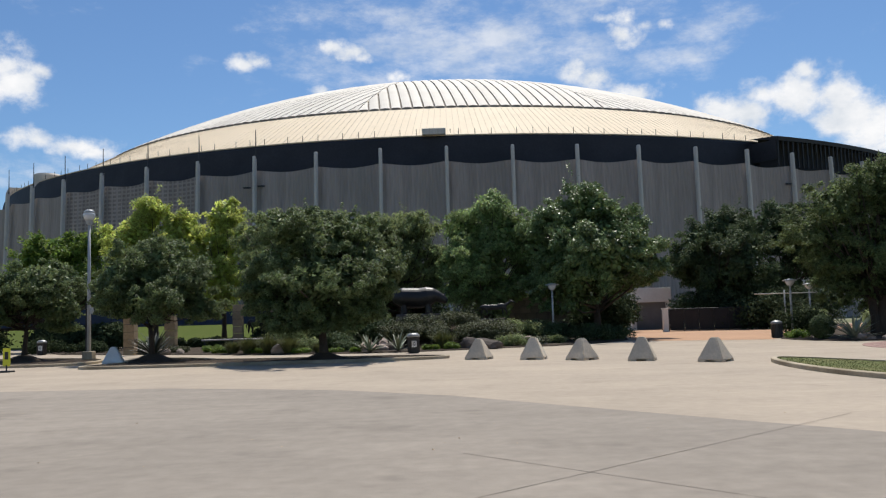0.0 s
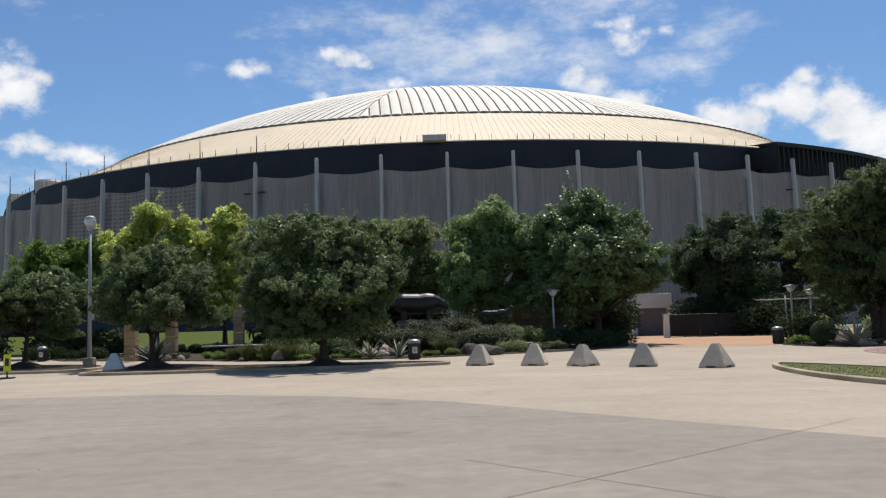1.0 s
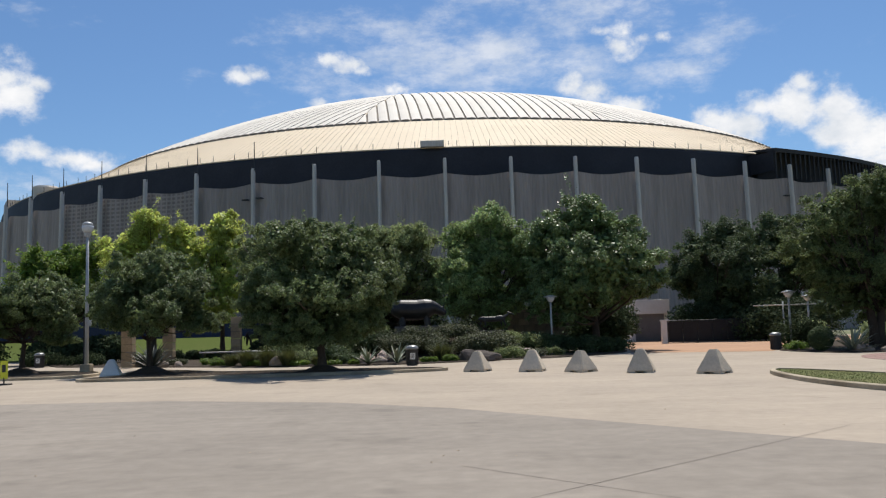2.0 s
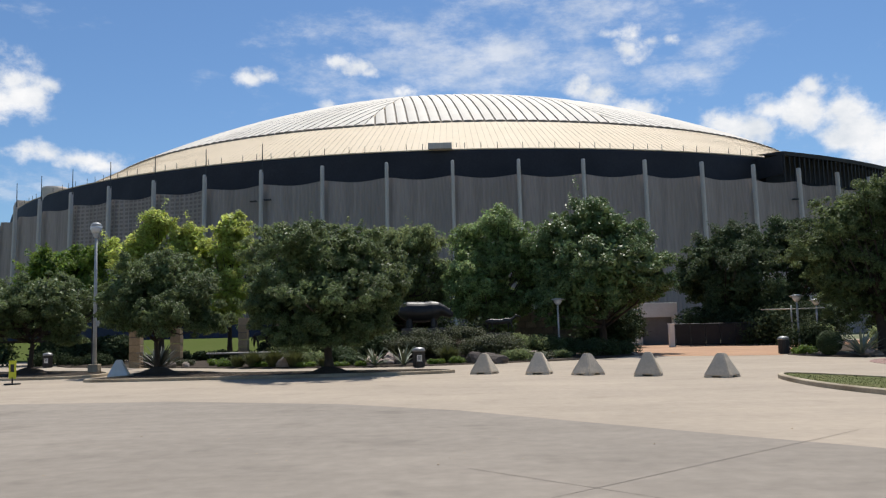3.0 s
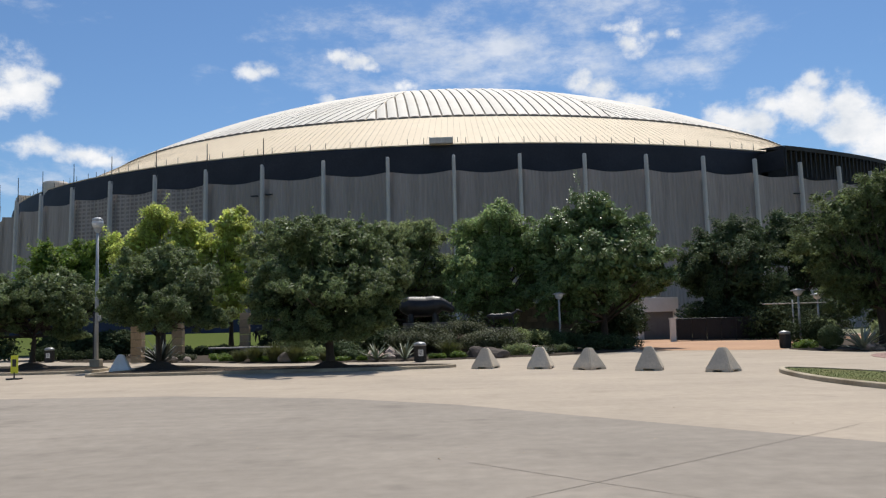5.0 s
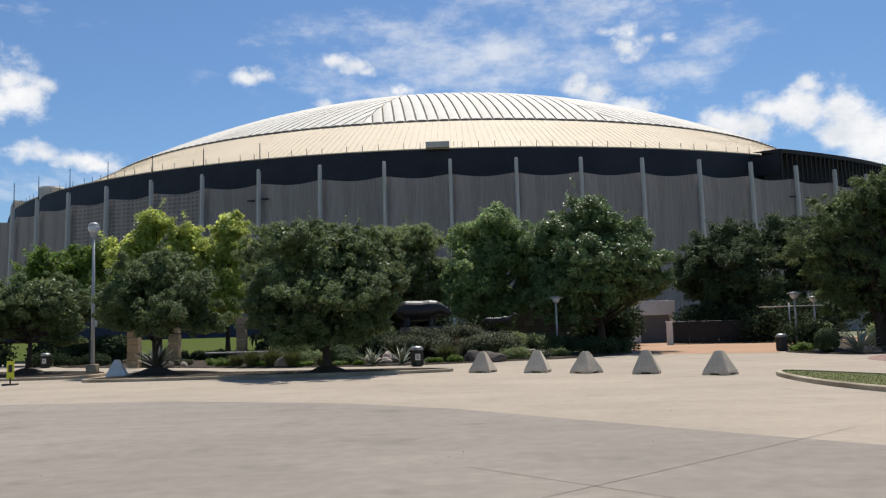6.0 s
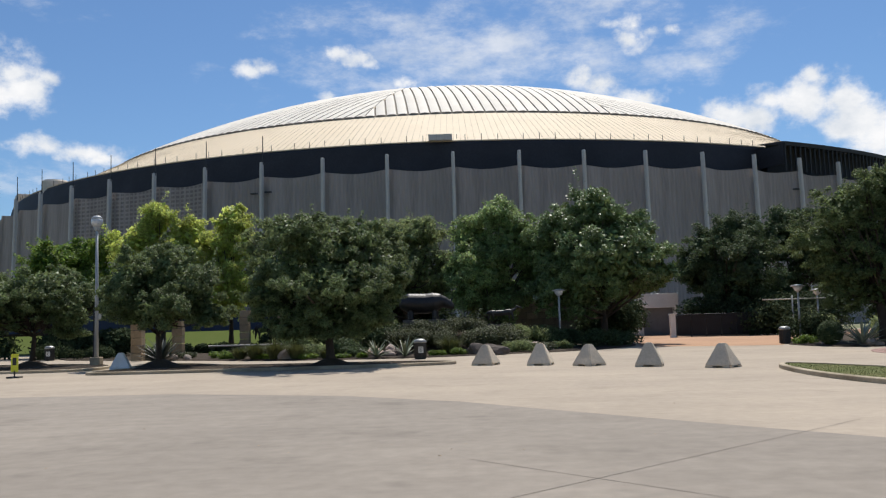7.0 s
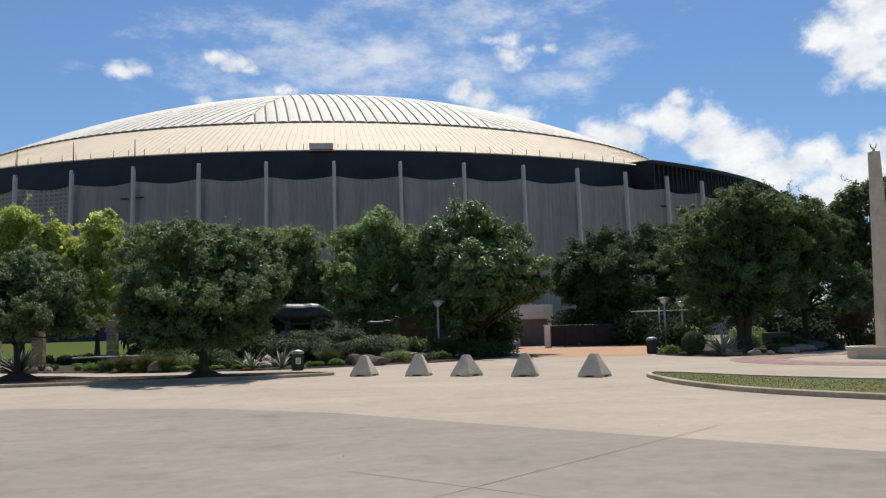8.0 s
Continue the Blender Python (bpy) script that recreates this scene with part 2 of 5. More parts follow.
M = dict(
    lot=surface("worn_grey_concrete_paving", (0.298, 0.258, 0.213), 0.13, 0.45, 0.9, bump=0.35, bump_scale=40, second=(0.243, 0.211, 0.175), stain=0.2, streak=0.07),
    apron=surface("pale_concrete_paving", (0.412, 0.343, 0.266), 0.09, 0.6, 0.9, bump=0.3, bump_scale=40, second=(0.352, 0.294, 0.229), stain=0.14, streak=0.06),
    earth=surface("dry_ground", (0.22, 0.21, 0.14), 0.2, 0.2, 0.95, bump=0.4, second=(0.12, 0.14, 0.06)),
    orange=surface("orange_paving", (0.46, 0.285, 0.178), 0.1, 0.8, 0.9, second=(0.39, 0.235, 0.145)),
    kerb=surface("kerb_concrete", (0.46, 0.385, 0.28), 0.16, 1.5, 0.9, bump=0.4, second=(0.27, 0.22, 0.15)),
    bank=surface("bright_lawn", (0.07, 0.098, 0.02), 0.2, 2.5, 0.95, bump=0.6, second=(0.086, 0.105, 0.028), spec=0.05),
    soil=surface("soil", (0.07, 0.052, 0.036), 0.3, 2.0, 0.95, bump=0.8),
    lawn=surface("mown_grass", (0.105, 0.128, 0.036), 0.25, 2.5, 0.9, bump=0.8, second=(0.14, 0.135, 0.046)),
    blade=surface("grass_blades", (0.09, 0.105, 0.032), 0.2, 2.0, 0.8, bump=0, island=0.25, translucent=0.2),
    joint=surface("joint_sealant", (0.235, 0.202, 0.165), 0.2, 3, 0.9),
    wall=surface("fluted_precast_concrete", (0.345, 0.3, 0.282), 0.15, 0.6, 0.9, bump=0.3, stretch=(1, 1, 0.07), second=(0.27, 0.235, 0.218), each=0.05, stain=0.22),
    column=surface("column_concrete", (0.6, 0.565, 0.53), 0.1, 0.8, 0.85, stretch=(1, 1, 0.2)),
    fascia=surface("black_roofing_membrane", (0.024, 0.0225, 0.0255), 0.3, 0.5, 0.7),
    steel_dark=surface("dark_painted_steel", (0.035, 0.036, 0.04), 0.2, 2, 0.6, 0.2),
    cream=surface("weathered_cream_roof_sheet", (0.86, 0.71, 0.505), 0.05, 0.35, 0.75, 0.0, bump=0.05, second=(0.81, 0.66, 0.46), stain=0.06, spec=0.35),
    seam=surface("roof_seam", (0.7, 0.57, 0.405), 0.2, 1, 0.85, spec=0.15),
    skylight=surface("silvered_roof_panel", (0.79, 0.735, 0.64), 0.05, 0.5, 0.75, 0.0, bump=0.05, each=0.06, second=(0.73, 0.67, 0.575), spec=0.25),
    # dark tone carries the shadow between the roof panels
    gap=surface("roof_gap_shade", (0.3, 0.26, 0.215), 0.2, 1, 0.9, spec=0.2),
    galv=surface("galvanised_steel", (0.56, 0.51, 0.45), 0.12, 3, 0.6, 0.1),
    grey_paint=surface("grey_painted_metal", (0.42, 0.43, 0.43), 0.1, 3, 0.45),
    barrier=surface("cast_concrete", (0.67, 0.56, 0.42), 0.12, 2.5, 0.9, bump=0.5, second=(0.52, 0.45, 0.355), stain=0.2, each=0.1),
    white=surface("white_paint", (0.78, 0.77, 0.74), 0.08, 2, 0.7, second=(0.66, 0.64, 0.6)),
    bark=surface("tree_bark", (0.095, 0.073, 0.055), 0.3, 4, 0.95, bump=1.0, stretch=(1, 1, 0.3)),
    oak=leaf_mat("live_oak_leaves", (0.152, 0.205, 0.084), 0.48, 0.36, 0.2),
    lime=leaf_mat("yellow_green_leaves", (0.46, 0.54, 0.14), 0.5, 0.52),
    fresh=leaf_mat("fresh_green_leaves", (0.14, 0.225, 0.04), 0.5, 0.44),
    olive=leaf_mat("olive_green_leaves", (0.23, 0.285, 0.125), 0.6, 0.45, 0.14),
    glossy=leaf_mat("glossy_dark_leaves", (0.17, 0.242, 0.092), 0.42, 0.18, 0.22),
    # lighter copy of the glossy leaves, sunlight put into the colour
    glossy_light=leaf_mat("glossy_sunlit_leaves", (0.25, 0.345, 0.132), 0.45, 0.4, 0.16),
    dark=leaf_mat("dark_evergreen_leaves", (0.085, 0.122, 0.055), 0.6, 0.26, 0.1),
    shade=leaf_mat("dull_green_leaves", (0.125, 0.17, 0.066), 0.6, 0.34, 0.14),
    # base colour darkened to stand for the shade under the trees
    hedge=leaf_mat("shade_dark_hedge_leaves", (0.055, 0.078, 0.036), 0.75, 0.15, 0.06),
    shrub=leaf_mat("grey_green_shrub_leaves", (0.10, 0.115, 0.055), 0.6, 0.22),
    agave=surface("blue_green_agave", (0.15, 0.185, 0.145), 0.15, 3, 0.6, bump=0.1),
    agave_pale=surface("variegated_agave", (0.2, 0.23, 0.14), 0.2, 5, 0.55, bump=0.1, second=(0.11, 0.14, 0.08)),
    # darkened agave copy: shade is put into the leaf colour
    agave_shaded=surface("shade_dark_agave", (0.03, 0.04, 0.028), 0.15, 3, 0.55, bump=0.1),
    bronze=surface("dark_bronze", (0.035, 0.033, 0.034), 0.25, 3, 0.46, 0.4, bump=0.15),
    stone=surface("tan_limestone", (0.4, 0.3, 0.19), 0.15, 2, 0.9, bump=0.7, second=(0.28, 0.205, 0.125), each=0.12),
    # limestone greyed and darkened to stand for shade on the garden wall
    wall_stone=surface("shaded_grey_limestone", (0.25, 0.205, 0.16), 0.2, 2, 0.9, bump=0.8, second=(0.15, 0.125, 0.1), each=0.25),
    rock=surface("grey_pink_rock", (0.17, 0.14, 0.12), 0.25, 2, 0.9, bump=0.9, each=0.2),
    pale_rock=surface("pale_limestone_rock", (0.36, 0.30, 0.25), 0.2, 2, 0.9, bump=0.8, each=0.15),
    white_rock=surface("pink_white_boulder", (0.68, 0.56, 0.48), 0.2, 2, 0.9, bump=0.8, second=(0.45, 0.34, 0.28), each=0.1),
    bin=surface("brown_black_bin_plastic", (0.045, 0.04, 0.035), 0.15, 4, 0.5),
    recess_grey=surface("recess_shade_grey", (0.19, 0.19, 0.195), 0.1, 4, 0.6),
    grey_lid=surface("grey_metal_lid", (0.33, 0.33, 0.32), 0.1, 4, 0.4, 0.4),
    yellow=surface("fluorescent_yellow_sheet", (0.62, 0.62, 0.03), 0.06, 4, 0.5),
    ink=surface("black_print", (0.02, 0.02, 0.02), 0.1, 4, 0.6),
    fence=surface("dark_fence_screen", (0.02, 0.018, 0.018), 0.25, 2, 0.75),
    blue=surface("blue_fence_screen", (0.034, 0.046, 0.095), 0.2, 1.5, 0.8),
    brick=surface("red_brown_paver", (0.36, 0.235, 0.20), 0.12, 3, 0.9, each=0.12),
    lamp_glass=surface("frosted_lamp_glass", (0.62, 0.63, 0.64), 0.05, 3, 0.25),
)


# ================= building helpers =================
def mesh_of(name, verts, faces, mat, smooth=False):
    me = bpy.data.meshes.new(name)
    me.from_pydata([tuple(v) for v in verts], [], faces)
    for m in (mat if isinstance(mat, (list, tuple)) else (mat,)):
        me.materials.append(m)
    if smooth:
        me.polygons.foreach_set("use_smooth", [True] * len(me.polygons))
    me.update()
    return me


def put(name, me, parent=None, m=None, label=""):
    ob = new(name, me)
    ob.parent = parent
    if m is not None:
        ob.matrix_local = m
    if label:
        ob["label"] = label
    return ob


def part(name, bm, mat, parent=None, label="", m=None, smooth=False):
    me = bpy.data.meshes.new(name)
    bm.normal_update()
    bm.to_mesh(me); bm.free()
    me.materials.append(mat)
    if smooth:
        me.polygons.foreach_set("use_smooth", [True] * len(me.polygons))
    return put(name, me, parent, m, label)


def thing(name, at, label, category, group="", turn=0, kind=""):
    ob = new(name)
    ob.matrix_world = pose(*at, 0, 0, turn)
    return tagged(ob, label, category, group, kind)


def box(bm, cx, cy, cz, sx, sy, sz, bevel=0.0, top=1.0, m=None):
    r = bmesh.ops.create_cube(bm, size=1)["verts"]
    for v in r:
        f = top if v.co.z > 0 else 1.0
        v.co = Vector((cx + v.co.x * sx * f, cy + v.co.y * sy * f, cz + v.co.z * sz))
    if bevel:
        es = list({e for v in r for e in v.link_edges})
        bmesh.ops.bevel(bm, geom=es, offset=bevel, segments=2, affect="EDGES", profile=0.6)
    return bm


def lathe(bm, profile, segs=20, cx=0, cy=0):
    """A turned form from (radius, height) pairs."""
    rings = []
    for r, z in profile:
        rings.append([bm.verts.new((cx + r * math.cos(2 * math.pi * i / segs), cy + r * math.sin(2 * math.pi * i / segs), z)) for i in range(segs)])
    for a, b in zip(rings, rings[1:]):
        for i in range(segs):
            bm.faces.new((a[i], a[(i + 1) % segs], b[(i + 1) % segs], b[i]))
    bm.faces.new(rings[-1]); bm.faces.new(rings[0][::-1])
    return bm


def tube(bm, pts, radii, segs=8):
    """A tapered limb along points."""
    rings = []
    for i, p in enumerate(pts):
        a, b = Vector(pts[max(i - 1, 0)]), Vector(pts[min(i + 1, len(pts) - 1)])
        q = (b - a).to_track_quat("Z", "Y")
        rings.append([bm.verts.new(Vector(p) + q @ Vector((radii[i] * math.cos(2 * math.pi * j / segs), radii[i] * math.sin(2 * math.pi * j / segs), 0))) for j in range(segs)])
    for a, b in zip(rings, rings[1:]):
        for j in range(segs):
            bm.faces.new((a[j], a[(j + 1) % segs], b[(j + 1) % segs], b[j]))
    bm.faces.new(rings[-1]); bm.faces.new(rings[0][::-1])
    return bm


def quads(name, verts, mat):
    """A mesh of loose four-cornered leaves from an array (n, 4, 3)."""
    n = len(verts)
    me = bpy.data.meshes.new(name)
    me.vertices.add(n * 4); me.loops.add(n * 4); me.polygons.add(n)
    me.vertices.foreach_set("co", np.ascontiguousarray(verts, dtype=np.float32).ravel())
    me.loops.foreach_set("vertex_index", np.arange(n * 4, dtype=np.int32))
    me.polygons.foreach_set("loop_start", np.arange(0, n * 4, 4, dtype=np.int32))
    me.polygons.foreach_set("loop_total", np.full(n, 4, dtype=np.int32))
    me.materials.append(mat)
    me.update(calc_edges=True)
    return me


def leaves_at(rng, pos, out, size, slim=0.5):
    """Folded leaf blades at pos, facing roughly outwards and up."""
    n = len(pos)
    nor = out * 0.55 + rng.normal(size=(n, 3)) * 0.55 + np.array([0, 0, 0.45])
    nor /= np.linalg.norm(nor, axis=1)[:, None] + 1e-9
    a = np.cross(nor, rng.normal(size=(n, 3)))
    a /= np.linalg.norm(a, axis=1)[:, None] + 1e-9
    b = np.cross(nor, a)
    s = (size * rng.uniform(0.6, 1.35, n))[:, None]
    fold = nor * s * 0.14
    return np.stack([pos - a * s * 0.5, pos + b * s * slim * 0.5 - fold, pos + a * s * 0.55, pos - b * s * slim * 0.5 - fold], 1)


def crown_points(rng, lobes, n, fill=0.12):
    """Points and outward directions on a heap of uneven lobes (x, y, z, radius, squash)."""
    L = np.array(lobes)
    w = L[:, 3] ** 2
    i = rng.choice(len(L), n, p=w / w.sum())
    d = rng.normal(size=(n, 3)); d /= np.linalg.norm(d, axis=1)[:, None]
    r = L[i, 3] * (1.08 - 0.5 * rng.random(n) ** 1.3)
    r[rng.random(n) < fill] *= 0.5
    wild = rng.random(n) < 0.07
    r[wild] *= rng.uniform(1.05, 1.4, wild.sum())
    p = L[i, :3] + d * r[:, None] * np.stack([np.ones(n), np.ones(n), L[i, 4]], 1)
    return p, d


def tree(name, x, y, masses, mat, label, seed, n=20000, leaf=0.17, trunk=0.16, stems=1, group="", clear=1.2, deep=1.0):
    """A tree with a tapered trunk, forking limbs and a crown of leaf clumps, from masses (offset, height, half width, half height)."""
    rng = np.random.default_rng(seed)
    t = thing(name, (x, y, 0), label, "tree", group)
    masses = [(dx, rng.uniform(-0.5, 0.5) * rx, z, rx, rx * deep, rz) for dx, z, rx, rz in masses]
    C = np.array([m[:3] for m in masses]); A = np.array([m[3:] for m in masses]) * 1.05
    # leafy sprays over each mass, with hollows between them
    heap = []
    for i, (dx, dy, z, rx, ry, rz) in enumerate(masses):
        rc0 = min(leaf * 3.2, 0.45 * min(rx, rz))
        for _ in range(int(3.4 * rx * rz / rc0 ** 2)):
            d = rng.normal(size=3); d /= np.linalg.norm(d)
            lump = noise.noise(Vector(d * 2.1) + Vector((seed * 1.7, i * 3.1, 0)))
            if lump < -0.18 and rng.random() < 0.6:
                continue
            s = (rng.uniform(0.3, 0.75) if rng.random() < 0.2 else rng.uniform(0.78, 1.06)) * (1 + 0.3 * lump)
            rc = rc0 * rng.uniform(0.55, 1.35)
            p = C[i] + d * (A[i] - 0.5 * rc) * s
            inside = np.min(np.where(np.arange(len(C)) == i, 9.0, np.linalg.norm((p - C) / A, axis=1)))
            if inside < 0.72 and rng.random() < 0.8:
                continue
            heap.append((*p, rc, *d))
    H = np.array(heap)
    H[:, 2] = np.maximum(H[:, 2], 0.4 + H[:, 3] * 0.5)
    top = H[:, 2].max()
    bm = bmesh.new()
    for k in range(stems):
        ox = (k - (stems - 1) / 2) * 0.5
        bend = rng.uniform(-0.15, 0.15, 2)
        fork = clear + (top - clear) * 0.35
        base = [(ox * 0.4, 0, -0.05), (ox * 0.6 + bend[0] * 0.4, bend[1] * 0.4, clear * 0.5), (ox + bend[0], bend[1], clear), (ox * 1.3 + bend[0], bend[1], fork), (ox * 1.5, 0, clear + (top - clear) * 0.75)]
        tube(bm, base, [trunk * 1.6, trunk * 1.02, trunk * 0.92, trunk * 0.6, trunk * 0.15], 9)
        for q in rng.choice(len(H), min(26, len(H)), replace=False):
            s = Vector(base[2]).lerp(Vector(base[3]), rng.uniform(0, 0.9))
            e = Vector(H[q, :3])
            mid = s.lerp(e, 0.5) + Vector((0, 0, -0.12 * (e - s).length + 0.1))
            tube(bm, [s, mid, e], [trunk * 0.42, trunk * 0.24, trunk * 0.07], 5)
    part("trunk", bm, M["bark"], t, smooth=True)
    # each spray: a flattened, drooping tuft of leaves
    w = H[:, 3] ** 2
    m = int(n * 0.8)
    i = rng.choice(len(H), m, p=w / w.sum())
    rc, d = H[i, 3:4], H[i, 4:7]
    off = rng.normal(size=(m, 3)); off /= np.linalg.norm(off, axis=1)[:, None]
    off *= rc * rng.random((m, 1)) ** 0.62 * np.array([1.0, 1.0, 0.66])
    off[:, 2] -= 0.25 * (off[:, 0] ** 2 + off[:, 1] ** 2) / rc[:, 0]
    blades = [leaves_at(rng, H[i, :3] + off, d * 0.6 + off / rc * 0.8, leaf, 0.52)]
    # short leafy shoots that break the outline
    tips = np.nonzero(rng.random(len(H)) < 0.4)[0]
    i = np.repeat(tips, max(6, int(n * 0.05 / max(1, len(tips)))))
    way = H[:, 4:7] * 0.7 + rng.normal(size=(len(H), 3)) * 0.5 + np.array([0, 0, 0.2])
    s = rng.uniform(0.5, 1.45, (len(i), 1))
    blades.append(leaves_at(rng, H[i, :3] + way[i] * H[i, 3:4] * s + rng.normal(size=(len(i), 3)) * H[i, 3:4] * (0.26 - 0.1 * s), way[i], leaf * 0.9, 0.5))
    # larger leaves added to close the heart of the crown and block light
    m = int(n * 0.15)
    j = rng.choice(len(C), m, p=(A[:, 0] * A[:, 2]) / (A[:, 0] * A[:, 2]).sum())
    d = rng.normal(size=(m, 3)); d /= np.linalg.norm(d, axis=1)[:, None]
    blades.append(leaves_at(rng, C[j] + d * A[j] * rng.uniform(0.25, 0.66, (m, 1)), d, leaf * 2.0, 0.65))
    blades = np.concatenate(blades)
    blades[:, :, 2] = np.maximum(blades[:, :, 2], 0.15)
    put("crown", quads("crown", blades, mat), t)
    return t


def shrub(name, x, y, w, dpt, h, mat, label, seed, n=3500, leaf=0.12, z=0.0, group="", lobes=12, slim=0.5, category="shrub", m=None):
    """A leafy bush, wider or narrower, on the ground."""
    rng = np.random.default_rng(seed)
    heap = []
    for i in range(lobes):
        a, s = rng.uniform(0, 2 * math.pi), math.sqrt(rng.random()) * 0.75
        r = rng.uniform(0.3, 0.5) * min(h, w, dpt)
        hz = (h - r) * (1 - 0.5 * s * s) * rng.uniform(0.55, 1.0)
        heap.append((math.cos(a) * s * (w / 2), math.sin(a) * s * (dpt / 2), max(hz, r * 0.7), r, 0.85))
    p, d = crown_points(rng, heap, n, 0.2)
    p[:, 2] = np.abs(p[:, 2]) + 0.01
    ob = new(name, quads(name, leaves_at(rng, p, d, leaf, slim), mat))
    ob.matrix_world = pose(x, y, z)
    return tagged(ob, label, category, group)


# ================= ground and paving =================
def sheet(name, pts, z, mat, label, category, kind="structure"):
    ob = new(name, mesh_of(name, [(x, y, z) for x, y in pts], [tuple(range(len(pts)))], mat))
    return tagged(ob, label, category, kind=kind)


sheet("ground", [(-2200, -2200), (2200, -2200), (2200, 2200), (-2200, 2200)], -0.03, M["earth"], "flat dry ground with thin grass to the horizon", "ground")
sheet("pavement", [(-120, -40), (120, -40), (120, 84), (-120, 84)], 0.0, M["apron"], "pale sun-bleached concrete forecourt paving", "pavement")
EDGE = [(-120, 27.0), (-60, 26.2), (-30, 25.0), (-12.1, 23.9), (-7.4, 23.4), (-2.6, 21.2), (0.2, 18.8), (2.2, 16.2), (5.0, 12.7), (8.5, 8.6), (14, 2), (22, -8), (40, -38)]
sheet("road", [(-120, -38)] + EDGE, 0.004, M["lot"], "worn grey concrete road with a curving edge", "road")

# sealed joints between the concrete slabs
for name, a, b in (("joint", (-6.0, 2.55), (6.4, 13.8)), ("joint", (0.2, 10.9), (4.2, 6.3))):
    v = Vector((b[0] - a[0], b[1] - a[1])); nrm = Vector((-v.y, v.x)).normalized() * 0.006
    rng = np.random.default_rng(int(a[0] * 10) + 900)
    k = 30
    pts = [Vector(a) + v * i / k + nrm * rng.uniform(-0.5, 0.5) for i in range(k + 1)]
    vs = [(*(p + nrm), 0.008) for p in pts] + [(*(p - nrm), 0.008) for p in pts]
    tagged(new(name, mesh_of(name, vs, [(i, i + 1, k + 2 + i, k + 1 + i) for i in range(k)], M["joint"])), "dark sealed joint between concrete slabs", "paving joint", kind="structure")

sheet("plaza_paving", [(11.2, 51.5), (12.4, 57.5), (14.2, 80), (40, 80), (33, 66), (24, 60), (18.3, 47.6), (17.6, 46.3), (14, 48.0), (11.5, 49.6)], 0.006, M["orange"], "orange-tinted plaza paving leading to the gate", "pavement")


def inset(pts, d):
    out, n = [], len(pts)
    area = sum(pts[i][0] * pts[(i + 1) % n][1] - pts[(i + 1) % n][0] * pts[i][1] for i in range(n))
    s = 1 if area > 0 else -1
    for i in range(n):
        p, a, b = Vector(pts[i]), Vector(pts[i - 1]), Vector(pts[(i + 1) % n])
        u, w = (p - a).normalized(), (b - p).normalized()
        nu, nw = Vector((-u.y, u.x)) * s, Vector((-w.y, w.x)) * s
        bis = (nu + nw).normalized()
        out.append(tuple(p + bis * d / max(0.4, bis.dot(nu))))
    return out


def smooth_loop(pts, rounds=2):
    for _ in range(rounds):
        q = []
        for i in range(len(pts)):
            a, b = Vector(pts[i]), Vector(pts[(i + 1) % len(pts)])
            q += [tuple(a.lerp(b, 0.25)), tuple(a.lerp(b, 0.75))]
        pts = q
    return pts


def island(name, pts, fill, label, h=0.13, fill_z=0.08):
    """A kerbed island: a rounded concrete kerb round a bed."""
    pts = smooth_loop(pts)
    top, inner = inset(pts, 0.03), inset(pts, 0.17)
    n = len(pts)
    v = [(x, y, 0.0) for x, y in pts] + [(x, y, h - 0.02) for x, y in pts] + [(x, y, h) for x, y in top] + [(x, y, h) for x, y in inner] + [(x, y, 0.0) for x, y in inner]
    f = []
    for r in range(4):
        f += [(r * n + i, r * n + (i + 1) % n, (r + 1) * n + (i + 1) % n, (r + 1) * n + i) for i in range(n)]
    t = thing(name, (0, 0, 0), label, "kerb island", kind="structure")
    put("kerb", mesh_of("kerb", v, f, M["kerb"]), t)
    put("bed", mesh_of("bed", [(x, y, fill_z) for x, y in inset(pts, 0.16)], [tuple(range(n))], fill), t)
    return t


ISLE_A = [(-60, 43), (-40, 40.6), (-22, 38.7), (-17.4, 38.3), (-16.0, 39.4), (-16.3, 42.4), (-18.6, 45.2), (-25, 47.6), (-60, 51)]
ISLE_B = [(-14.9, 34.9), (-11, 34.7), (-6.5, 34.7), (-2.6, 34.7), (0.3, 35.4), (0.1, 36.6), (-2.4, 37.7), (-6, 38.1), (-10, 38.8), (-12.2, 42.0), (-14.6, 42.2), (-14.9, 40.2), (-13.9, 38.0), (-14.9, 36.2)]
ISLE_C = [(10.6, 28.3), (9.95, 26.4), (9.6, 22.4), (10.2, 18.8), (13.0, 14.2), (22, 6), (27, 10), (18.5, 16.5), (14.2, 21.2), (12.6, 24.2), (11.4, 27.6)]
island("kerb_island", ISLE_A, M["soil"], "kerbed verge of bare soil and leaf litter under a tree")
island("kerb_island", ISLE_B, M["soil"], "long kerbed soil bed shaded by two street trees")
island("kerb_island", ISLE_C, M["lawn"], "kerbed island of mown grass with a rounded nose", fill_z=0.1)
BED_L = [(-26, 56), (-19, 51.5), (-14, 48.2), (-10, 45.2), (-6.4, 43.8), (-2.4, 43.0), (0.4, 43.6), (3.4, 45.0), (6.4, 46.0), (10.2, 49.6), (12.0, 55.5), (12.5, 66), (0, 72), (-14, 72), (-28, 66)]
BED_R = [(18.0, 47.8), (18.2, 42.4), (20.0, 40.6), (22.8, 41.0), (26.0, 44.2), (31, 45.5), (40, 42), (60, 44), (60, 75), (34, 66), (25, 60)]


